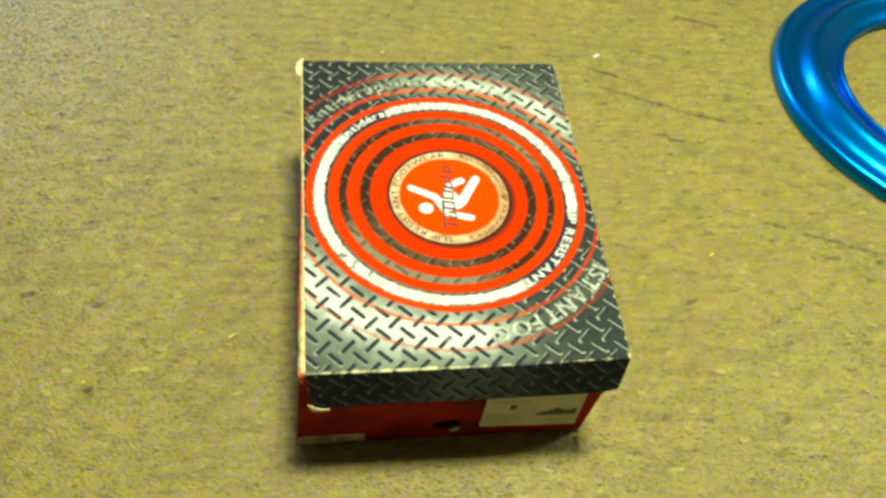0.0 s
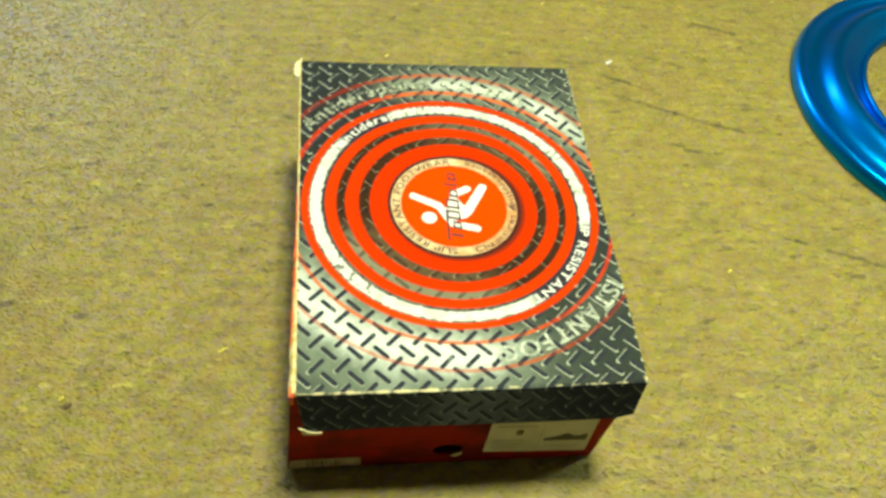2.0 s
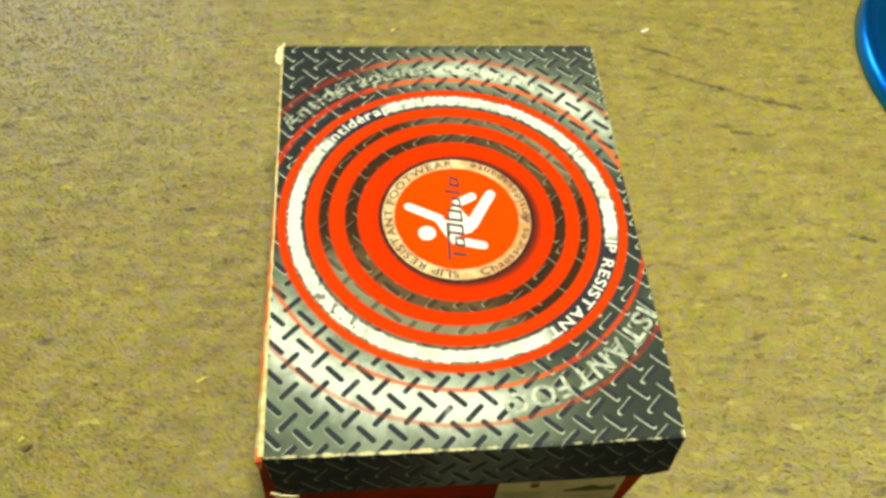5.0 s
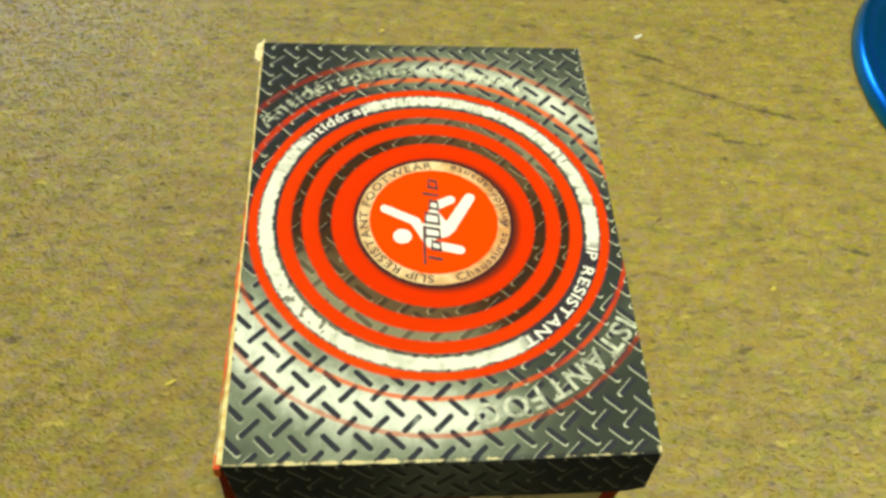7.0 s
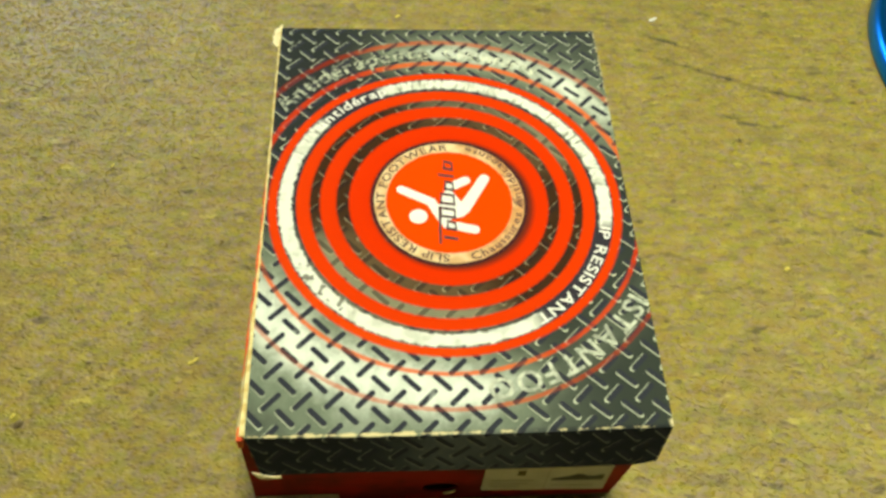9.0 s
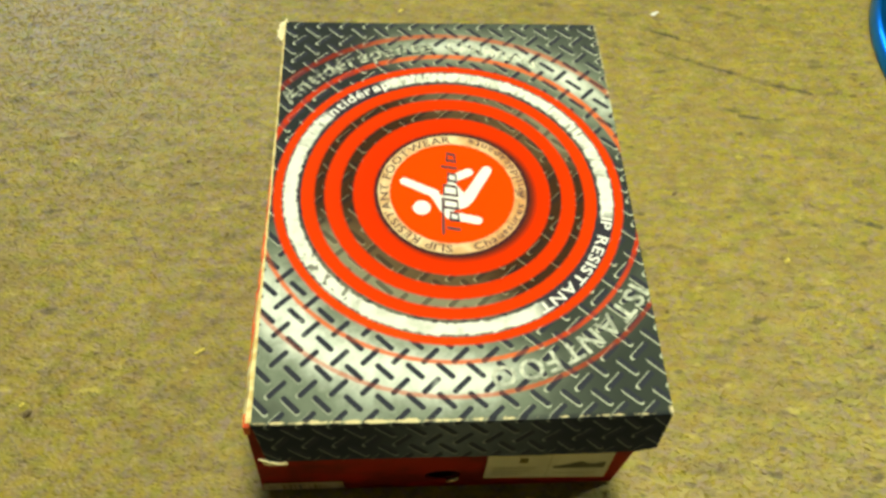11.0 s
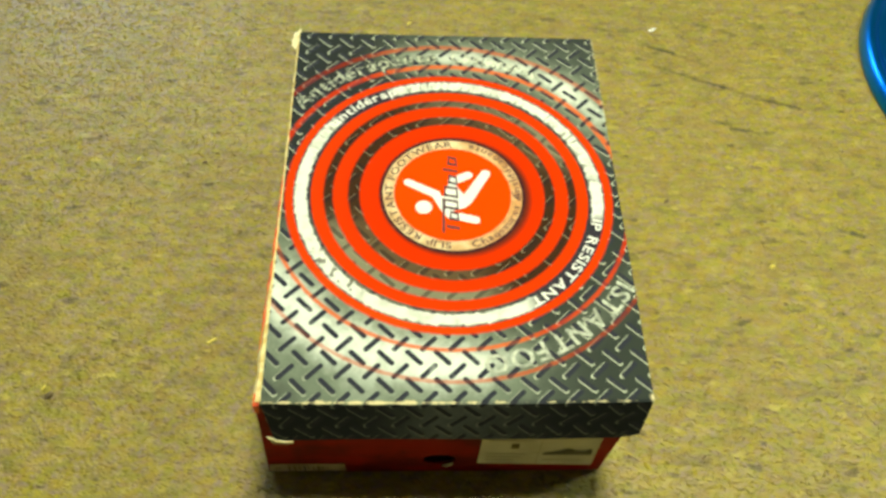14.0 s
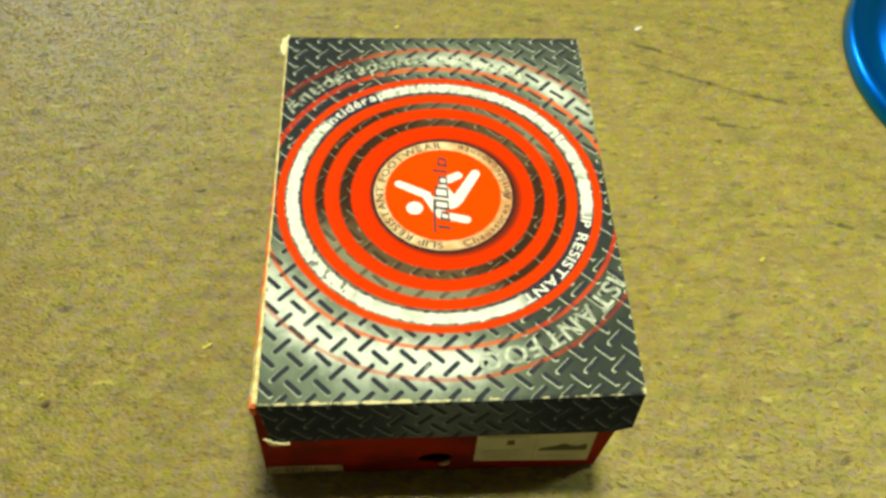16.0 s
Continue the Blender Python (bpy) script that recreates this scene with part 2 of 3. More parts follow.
    col = k.mix(k.mul(second, k.mul(through_rods, 0.88)), col, k.mix(k.ramp(bright, 0.02, 0.35), (0.56, 0.038, 0.006), (0.70, 0.130, 0.020)))
    crisp = k.ramp(dy, -0.01, 0.06, 1.0, 0.0)
    thin = k.mul(k.band(r, 0.1518, 0.1546, 0.0007), k.mul(crisp, k.ramp(bright, 0.4, 1.0, 0.75, 0.5)))
    broad = k.mul(k.band(r, 0.1508, 0.1552, 0.0013), k.mul(k.sub(1.0, crisp), k.ramp(bright, 0.3, 0.9, 0.75, 0.36)))
    col = k.mix(k.mul(k.mx(thin, broad), through_rods), col, k.mix(k.ramp(bright, 0.02, 0.35), (0.26, 0.022, 0.008), (0.54, 0.10, 0.022)))
    # the red target with its two plate-coloured gaps
    gap = k.mix(k.ramp(bright, 0.05, 0.5), (0.042, 0.021, 0.009), k.mix(k.ramp(r, 0.080, 0.088), (0.105, 0.072, 0.034), (0.215, 0.215, 0.135)))
    gap = k.mix(k.mul(rods, 0.55), gap, (0.022, 0.016, 0.016))
    gap = k.mix(k.mul(glint, 0.55), gap, (0.40, 0.36, 0.22))
    col = k.mix(k.ramp(r, 0.1019, 0.1025, 1.0, 0.0), col, gap)
    for lo, hi in ((0.0535, 0.0674), (0.0756, 0.0857), (0.0922, 0.1010), (0.1131, 0.1192)):
        col = k.mix(k.band(r, lo, hi, 0.0011), col, ring_red)
    # the white lettered ring, with ragged edges, dark behind its lettering
    ragged = k.add(r, k.mul(k.sub(k.noise(vec, 230.0, 2.0), 0.5), 0.0046))
    words = k.mx(k.band(ang, radians(-60), radians(-13), 0.06), k.band(ang, radians(113), radians(141), 0.06))
    col = k.mix(k.band(r, 0.1010, 0.1131, 0.0004), col, k.mix(words, k.mix(k.mul(rods, 0.8), k.mix(k.ramp(bright, 0.05, 0.6), (0.050, 0.048, 0.045), (0.135, 0.135, 0.095)), (0.03, 0.03, 0.04)), (0.035, 0.033, 0.042)))
    white = k.mul(k.band(ragged, 0.1036, 0.1123, 0.0007), k.sub(1.0, words))
    streak = k.mix(k.ramp(k.noise(vec, 95.0, 3.0), 0.48, 0.66, 0.0, 0.55), (0.74, 0.765, 0.68), (0.44, 0.475, 0.38))
    polar = k.combine(k.mul(ang, 0.115), k.mul(r, 0.22), 0.0)
    tick = k.ramp(k.noise(polar, 330.0, 2.0), 0.52, 0.63)
    torn = k.mul(k.ramp(k.noise(vec, 24.0, 2.0), 0.40, 0.54), k.band(ang, radians(-5), radians(165), 0.25))
    streak = k.mix(k.mul(k.mul(tick, torn), 0.8), streak, (0.14, 0.15, 0.11))
    blot = k.mul(k.band(ang, radians(-152), radians(-126), 0.06), k.ramp(k.noise(vec, 185.0, 1.0), 0.58, 0.62))
    col = k.mix(k.mul(white, k.sub(1.0, k.mul(blot, 0.85))), col, streak)
    # the middle emblem's ground
    cream = k.mix(k.ramp(k.noise(vec, 70.0, 2.0), 0.35, 0.65), (0.80, 0.62, 0.36), (0.58, 0.36, 0.16))
    cream = k.mix(k.ramp(dx, 0.0, 0.035, 0.0, 0.45), cream, (0.62, 0.26, 0.07))
    smudge = k.mul(k.band(ang, radians(-55), radians(50), 0.3), k.ramp(k.noise(vec, 120.0, 3.0), 0.50, 0.62))
    cream = k.mix(k.mul(smudge, 0.7), cream, (0.20, 0.085, 0.045))
    drop = k.m("SQRT", k.add(k.m("POWER", k.sub(dx, 0.0022), 2.0), k.m("POWER", k.add(dy, 0.0010), 2.0)))
    col = k.mix(k.ramp(drop, 0.0522, 0.0575, 0.85, 0.0), col, (0.065, 0.020, 0.010))
    col = k.mix(k.ramp(r, 0.0526, 0.0536, 1.0, 0.0), col, (0.055, 0.016, 0.018))
    col = k.mix(k.ramp(r, 0.0504, 0.0512, 1.0, 0.0), col, cream)
    col = k.mix(k.ramp(r, 0.0424, 0.0431, 1.0, 0.0), col, (0.86, 0.060, 0.0))
    # bare card where the folds are rubbed
    rub = k.noise(vec, 130.0, 4.0, 0.65)
    edge = k.m("ABSOLUTE", k.add(k.add(v, 0.0037), k.mul(u, 0.0103)))
    worn = k.ramp(k.sub(k.add(edge, k.mul(k.sub(rub, 0.5), 0.0046)), k.ramp(u, 0.08, 0.16, 0.0004, -0.0002)), -0.0002, 0.0004, 1.0, 0.0)
    corner = k.m("SQRT", k.add(k.mul(k.sub(u, 0.243), k.sub(u, 0.243)), k.mul(k.add(v, 0.004), k.add(v, 0.004))))
    worn = k.mx(worn, k.ramp(k.add(corner, k.mul(k.sub(rub, 0.5), 0.006)), 0.002, 0.0042, 1.0, 0.0))
    left = k.ramp(k.add(u, k.mul(k.sub(rub, 0.5), 0.0036)), 0.0004, 0.0012, 0.9, 0.0)
    worn = k.mx(worn, left)
    right = k.ramp(k.add(k.sub(0.2462, u), k.mul(k.sub(rub, 0.5), 0.012)), -0.0012, 0.0002, 0.5, 0.0)
    worn = k.mx(worn, k.mul(right, k.ramp(v, 0.02, 0.2, 0.2, 1.0)))
    col = k.mix(worn, col, (0.74, 0.66, 0.38))
    k.bump(k.add(fine, k.mul(scuff, 2.0)), 0.12, 0.0006)
    return k.done(col, k.add(0.5, k.mul(scuff, 0.2)), Specular_IOR_Level=0.02)


LID = lid_material()


def card(name, a, b, rough=0.55, scale=60.0, gloss=0.5):
    k = Tree(name)
    c = k.coords()
    n = k.noise(c, scale, 4.0)
    f = k.noise(c, scale * 9, 2.0)
    k.bump(k.add(n, f), 0.15, 0.0006)
    return k.done(k.mix(k.ramp(n, 0.38, 0.64), a, b), rough, Specular_IOR_Level=gloss)


RED_CARD = card("red_card", (0.31, 0.010, 0.004), (0.13, 0.007, 0.005), 0.65, 24.0, 0.08)
BARE_CARD = card("torn_bare_card", (0.84, 0.76, 0.48), (0.72, 0.62, 0.34), 0.85, 160.0)
FOLD_CARD = card("rubbed_fold", (0.80, 0.71, 0.34), (0.64, 0.46, 0.14), 0.75, 140.0)
ORANGE_CARD = card("orange_red_fold_end", (0.85, 0.16, 0.01), (0.6, 0.05, 0.004), 0.6, 90.0)
INNER_CARD = card("inner_grey_card", (0.30, 0.26, 0.20), (0.24, 0.21, 0.16), 0.8)
PAPER = card("label_paper", (0.62, 0.61, 0.55), (0.55, 0.54, 0.48), 0.6, 40.0)
STRIP = card("strip_paper", (0.40, 0.33, 0.22), (0.22, 0.17, 0.11), 0.65, 70.0)
GREY_INK = card("grey_ink", (0.44, 0.42, 0.34), (0.40, 0.38, 0.31), 0.7)
DARK_INK = card("dark_ink", (0.045, 0.045, 0.05), (0.07, 0.065, 0.065), 0.6)
BROWN_INK = card("brown_ink", (0.060, 0.022, 0.018), (0.15, 0.065, 0.035), 0.6, 200.0)
PURPLE_INK = card("purple_ink", (0.040, 0.011, 0.016), (0.085, 0.02, 0.022), 0.5, 200.0)
WHITE_INK = card("white_ink", (0.80, 0.81, 0.75), (0.75, 0.76, 0.70), 0.5)
DIM_INK = card("dim_green_grey_ink", (0.06, 0.075, 0.06), (0.52, 0.56, 0.40), 0.5, 280.0)
PLATE_INK = card("pale_plate_ink", (0.20, 0.235, 0.165), (0.70, 0.74, 0.58), 0.5, 190.0)
GREY_PRINT = card("grey_green_ink", (0.27, 0.30, 0.23), (0.58, 0.62, 0.49), 0.5, 150.0)
LINT = card("cream_lint", (0.80, 0.68, 0.14), (0.72, 0.60, 0.10), 0.9, 300.0)
CRUMB = card("brown_crumb", (0.21, 0.160, 0.070), (0.16, 0.120, 0.055), 0.9, 300.0)
BAR_INK = card("brown_grey_ink", (0.15, 0.12, 0.05), (0.10, 0.08, 0.035), 0.9, 300.0)
SHADE_INK = card("dark_navy_ink", (0.014, 0.017, 0.030), (0.030, 0.034, 0.040), 0.6, 200.0, 0.05)
WALL = card("wall_paint", (0.31, 0.285, 0.235), (0.28, 0.255, 0.215), 0.8, 8.0)
CEILING = card("ceiling_paint", (0.58, 0.565, 0.52), (0.54, 0.525, 0.48), 0.85, 8.0)
FRAME = card("white_gloss_paint", (0.78, 0.77, 0.73), (0.74, 0.73, 0.69), 0.4, 20.0)


def blue_material():
    k = Tree("glossy_blue_plastic")
    c = k.coords()
    n = k.noise(c, 7.0, 2.0)
    f = k.noise(c, 380.0, 2.0)
    k.bump(f, 0.04, 0.0004)
    col = k.mix(k.ramp(n, 0.35, 0.65), (0.002, 0.215, 0.74), (0.002, 0.240, 0.70))
    return k.done(col, k.add(0.28, k.mul(f, 0.06)), 0.92, Coat_Weight=0.10, Coat_Roughness=0.15)


BLUE = blue_material()


def glow_material():
    k = Tree("lamp_diffuser")
    k.put(k.bsdf.inputs["Emission Color"], (1.0, 0.94, 0.76))
    k.put(k.bsdf.inputs["Emission Strength"], 3.0)
    return k.done((0.8, 0.78, 0.7), 0.5)


DIFFUSER = glow_material()


# ---- mesh helpers ----
def part(name, bm, material, parent=None, label="", smooth=False):
    """Links a bmesh as one mesh object, under a thing or a part."""
    bmesh.ops.recalc_face_normals(bm, faces=bm.faces)
    me = bpy.data.meshes.new(name)
    bm.to_mesh(me)
    bm.free()
    me.materials.append(material)
    if smooth:
        me.polygons.foreach_set("use_smooth", [True] * len(me.polygons))
    ob = new(name, me)
    ob.parent = parent
    return tagged(ob, label)


def slab(bm, lo, hi):
    """A box from its two corners."""
    vs = [bm.verts.new((x, y, z)) for x in (lo[0], hi[0]) for y in (lo[1], hi[1]) for z in (lo[2], hi[2])]
    for a, b, c, d in ((0, 1, 3, 2), (4, 6, 7, 5), (0, 4, 5, 1), (2, 3, 7, 6), (0, 2, 6, 4), (1, 5, 7, 3)):
        bm.faces.new((vs[a], vs[b], vs[c], vs[d]))
    return vs


def prism(bm, low, high):
    """A solid between two outlines of as many points."""
    a = [bm.verts.new(p) for p in low]
    b = [bm.verts.new(p) for p in high]
    n = len(a)
    bm.faces.new(a[::-1])
    bm.faces.new(b)
    for i in range(n):
        bm.faces.new((a[i], a[(i + 1) % n], b[(i + 1) % n], b[i]))


# ---- the room ----
def build_room():
    x0, x1, y0, y1, top = -2.4, 3.2, -2.8, 3.2, 2.4
    bm = bmesh.new()
    slab(bm, (x0 - 0.2, y0 - 0.2, -0.06), (x1 + 0.2, y1 + 0.2, -0.0006))
    floor = part("floor", bm, CARPET)
    tagged(floor, "olive brown short-pile carpet with faint dark lines", "carpet", kind="structure")
    bm = bmesh.new()
    slab(bm, (x0 - 0.2, y0 - 0.2, top), (x1 + 0.2, y1 + 0.2, top + 0.1))
    tagged(part("ceiling", bm, CEILING), "plain off-white painted ceiling", "ceiling", kind="structure")
    for name, lo, hi in (("wall_west", (x0 - 0.12, y0 - 0.12, -0.0006), (x0, y1 + 0.12, top)), ("wall_south", (x0, y0 - 0.12, -0.0006), (x1, y0, top)),
                         ("wall_east", (x1, y0 - 0.12, -0.0006), (x1 + 0.12, y1 + 0.12, top))):
        bm = bmesh.new()
        slab(bm, lo, hi)
        tagged(part(name, bm, WALL), "plain beige painted wall", "wall", kind="structure")
    # the north wall, with an opening that lets the day in
    bm = bmesh.new()
    wx0, wx1, wz0, wz1 = -2.15, -0.85, 0.85, 2.15
    slab(bm, (x0, y1, -0.0006), (wx0, y1 + 0.12, top))
    slab(bm, (wx1, y1, -0.0006), (x1, y1 + 0.12, top))
    slab(bm, (wx0, y1, -0.0006), (wx1, y1 + 0.12, wz0))
    slab(bm, (wx0, y1, wz1), (wx1, y1 + 0.12, top))
    tagged(part("wall_north", bm, WALL), "plain beige painted wall with a window opening", "wall", kind="structure")


def build_pile():
    """The carpet's short tufts, laid in rows."""
    rng = np.random.default_rng(7)
    step_a, step_b = 0.0050, 0.0028
    t = radians(-ROW_TURN)
    a = np.arange(-1.1, 1.5, step_a)
    b = np.arange(-0.9, 1.5, step_b)
    A, B = np.meshgrid(a, b)
    A = A + (np.arange(len(b)) % 2)[:, None] * step_a / 2
    A = (A + rng.normal(0, 0.0016, A.shape)).ravel()
    B = (B + rng.normal(0, 0.0009, B.shape)).ravel()
    X, Y = A * math.cos(t) - B * math.sin(t), A * math.sin(t) + B * math.cos(t)
    keep = (X > -0.62) & (X < 0.98) & (Y > -0.16) & (Y < 0.92)
    keep &= ~((X > 0.004) & (X < 0.225) & (Y > 0.012) & (Y < 0.315))
    X, Y = X[keep], Y[keep]
    n = len(X)
    turn = t + rng.normal(0, 0.30, n)
    la, lb = rng.uniform(0.0024, 0.0046, n), rng.uniform(0.0013, 0.0020, n)
    hgt = rng.uniform(0.0001, 0.0010, n)
    lean = rng.normal(0, 0.0008, (n, 2))
    co = np.zeros((n, 6, 3))
    for i, (p, q) in enumerate(((1, 0), (0.1, 1), (-1, 0), (-0.1, -1))):
        ex, ey = la * p, lb * q
        co[:, i, 0] = X + ex * np.cos(turn) - ey * np.sin(turn)
        co[:, i, 1] = Y + ex * np.sin(turn) + ey * np.cos(turn)
        co[:, i, 2] = -0.0010
    for i, p in ((4, 0.42), (5, -0.42)):
        co[:, i, 0] = X + la * p * np.cos(turn) + lean[:, 0]
        co[:, i, 1] = Y + la * p * np.sin(turn) + lean[:, 1]
        co[:, i, 2] = hgt * rng.uniform(0.7, 1.0, n)
    tri = np.array(((0, 1, 4), (1, 5, 4), (1, 2, 5), (2, 3, 5), (3, 4, 5), (3, 0, 4)))
    faces = (tri[None] + 6 * np.arange(n)[:, None, None]).reshape(-1, 3)
    me = bpy.data.meshes.new("carpet_pile")
    me.vertices.add(n * 6)
    me.vertices.foreach_set("co", co.ravel())
    me.loops.add(faces.size)
    me.loops.foreach_set("vertex_index", faces.ravel().astype(np.int32))
    me.polygons.add(len(faces))
    me.polygons.foreach_set("loop_start", np.arange(0, faces.size, 3, dtype=np.int32))
    me.polygons.foreach_set("use_smooth", np.ones(len(faces), dtype=bool))
    me.update(calc_edges=True)
    me.materials.append(PILE)
    ob = new("carpet_pile", me)
    tagged(ob, "short olive and yellow-brown looped carpet pile", "carpet", kind="stuff")


def build_ceiling_lamp():
    lamp = tagged(new("ceiling_lamp"), "square white ceiling lamp with a frosted diffuser", "lamp", "ceiling lamps")
    lamp.location = (LAMP_AT[0], LAMP_AT[1], 2.4)
    bm = bmesh.new()
    for lo, hi in (((-0.22, -0.22, -0.10), (-0.19, 0.22, 0)), ((0.19, -0.22, -0.10), (0.22, 0.22, 0)), ((-0.19, -0.22, -0.10), (0.19, -0.19, 0)), ((-0.19, 0.19, -0.10), (0.19, 0.22, 0))):
        slab(bm, lo, hi)
    part("frame", bm, FRAME, lamp)
    bm = bmesh.new()
    slab(bm, (-0.189, -0.189, -0.09), (0.189, 0.189, -0.07))
    part("diffuser", bm, DIFFUSER, lamp, "frosted warm diffuser")
    copy_thing(lamp, pose(SECOND_AT[0], SECOND_AT[1], 2.4))


# ---- the shoe box ----
FL, FR, BL, BR = (0.001, -0.0035, 0.1335), (0.2425, -0.0060, 0.1365), (-0.0004, 0.3323, 0.1370), (0.2481, 0.3291, 0.1340)


def lid_at(a, b):
    """The lid's top, a across and b from front to back, both 0 to 1."""
    p = [(1 - a) * (1 - b) * FL[i] + a * (1 - b) * FR[i] + (1 - a) * b * BL[i] + a * b * BR[i] for i in range(3)]
    p[2] -= 0.0022 * math.sin(math.pi * a) * math.sin(math.pi * b)
    p[2] += 0.0006 * math.sin(7 * a + 2.0) * math.sin(9 * b)
    return p


def lid_z(x, y):
    a = (x - 0.001) / 0.2442
    b = (y + 0.0045) / 0.335
    return lid_at(a, b)[2]


def slip(x, y):
    """How far the pasted printed sheet has crept at a place on the lid."""
    back = math.exp(-((x - 0.03) ** 2 + (y - 0.30) ** 2) / (2 * 0.065 ** 2))
    front = math.exp(-((x - 0.21) ** 2 + (y - 0.07) ** 2) / (2 * 0.060 ** 2))
    return (-0.0012 * back + 0.0003 * front, 0.0024 * back - 0.0026 * front)


def build_lid(box):
    """One folded sheet: the top with skirts at the front, the right and the back."""
    bm = bmesh.new()
    uv = bm.loops.layers.uv.new("print")
    where = {}

    def grid(rows):
        vs = [[bm.verts.new(p) for p, q in row] for row in rows]
        for row, vrow in zip(rows, vs):
            for (p, q), v in zip(row, vrow):
                where[v] = q
        for i in range(len(vs) - 1):
            for j in range(len(vs[0]) - 1):
                bm.faces.new((vs[i][j], vs[i][j + 1], vs[i + 1][j + 1], vs[i + 1][j]))

    across = [0.0, 0.004] + [i / 20 for i in range(1, 20)] + [0.996, 1.0]
    rows = []
    # front skirt from its lower edge up, flaring a little, with a wavy hem
    for d in (0.0375, 0.028, 0.016, 0.006, 0.0022, 0.0008):
        row = []
        for a in across:
            x, y, z = lid_at(a, 0)
            hem = 1.0 + (0.10 * (1 - a) ** 6 - 0.03 * math.sin(5 * a) - 0.14 * max(0.0, (a - 0.94) / 0.06) ** 2) * (d / 0.0375)
            row.append(((x + 0.004 * (1 - a) * d / 0.0375 - 0.003 * a * d / 0.0375, y - 0.0006 - 0.0080 * d / 0.0375 - 0.0012 * math.sin(math.pi * a), z - d * hem), (x, y - d)))
        rows.append(row)
    for i in range(29):
        b = (0.002 if i == 0 else 0.998 if i == 28 else i / 28)
        row = []
        for a in across:
            p = lid_at(a, b)
            if i == 0:
                p[2] -= 0.0001
            row.append((tuple(p), (p[0], p[1])))
        rows.append(row)
    for d in (0.0008, 0.006, 0.02, 0.036):
        rows.append([((lid_at(a, 1)[0], lid_at(a, 1)[1] + 0.0008, lid_at(a, 1)[2] - d), (lid_at(a, 1)[0], lid_at(a, 1)[1] + d)) for a in across])
    grid(rows)
    # right skirt
    rows = []
    for d in (0.0, 0.0012, 0.01, 0.024, 0.036):
        row = []
        for i in range(25):
            x, y, z = lid_at(1, i / 24)
            row.append(((x + (0.0006 if d else 0.0), y, z - d), (x + d, y)))
        rows.append(row)
    grid(rows)
    bmesh.ops.remove_doubles(bm, verts=bm.verts, dist=0.00002)
    for f in bm.faces:
        for loop in f.loops:
            a, b = where.get(loop.vert, (0, 0))
            dx, dy = slip(a, b) if b > -0.003 else (0.0, 0.0)
            loop[uv].uv = (a - dx, b - dy)
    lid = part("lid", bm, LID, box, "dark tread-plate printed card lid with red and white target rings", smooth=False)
    mod = lid.modifiers.new("card", "SOLIDIFY")
    mod.thickness, mod.offset = 0.0011, -1.0
    return lid


def build_body(box):
    """The red tray, one panel a side, tapering a little to its foot."""
    low = [(-0.0125, 0.0000, 0.002), (0.2330, -0.0020, 0.002), (0.2360, 0.3230, 0.002), (0.0030, 0.3250, 0.002)]
    top = [(-0.0030, -0.0030, 0.1290), (0.2405, -0.0035, 0.1300), (0.2425, 0.3235, 0.1290), (0.0030, 0.3270, 0.1320)]
    body = tagged(new("body"), "red card tray with a thumb hole")
    body.parent = box
    th = 0.0018

    bm = bmesh.new()
    prism(bm, low, [(x, y, z + th) for x, y, z in low])
    part("base", bm, INNER_CARD, body)
    # front panel, with an oval hole through it
    def front(s, t, out):
        a = Vector(low[0]).lerp(Vector(low[1]), s)
        b = Vector(top[0]).lerp(Vector(top[1]), s)
        p = a.lerp(b, t)
        p.y += out - 0.0016 * math.sin(math.pi * s) * math.sin(math.pi * t)
        return p
    n = 32
    hole_s, hole_t, hs, ht = 0.503, 0.215, 0.050, 0.080
    bm = bmesh.new()
    loops = []
    for out in (0.0, th):
        inner, outer = [], []
        for i in range(n):
            w = 2 * math.pi * i / n
            c, s = math.cos(w), math.sin(w)
            inner.append(bm.verts.new(front(hole_s + hs * c, hole_t + ht * s, out)))
            k = min(((1 - hole_s) if c > 0 else hole_s) / max(abs(c), 1e-6), ((1 - hole_t) if s > 0 else hole_t) / max(abs(s), 1e-6))
            outer.append(bm.verts.new(front(hole_s + k * c, hole_t + k * s, out)))
        for i in range(n):
            j = (i + 1) % n
            bm.faces.new((inner[i], inner[j], outer[j], outer[i]))
        loops.append((inner, outer))
    for k in (0, 1):
        for i in range(n):
            j = (i + 1) % n
            bm.faces.new((loops[0][k][i], loops[0][k][j], loops[1][k][j], loops[1][k][i]))
    part("front_panel", bm, RED_CARD, body, "red front panel with an oval thumb hole")
    for name, i, j, shift in (("right_panel", 1, 2, (-th, 0)), ("back_panel", 2, 3, (0, -th)), ("left_panel", 3, 0, (th, 0))):
        bm = bmesh.new()
        q = (low[i], low[j], top[j], top[i])
        prism(bm, q, [(x + shift[0], y + shift[1], z) for x, y, z in q])
        part(name, bm, RED_CARD, body)
    return body


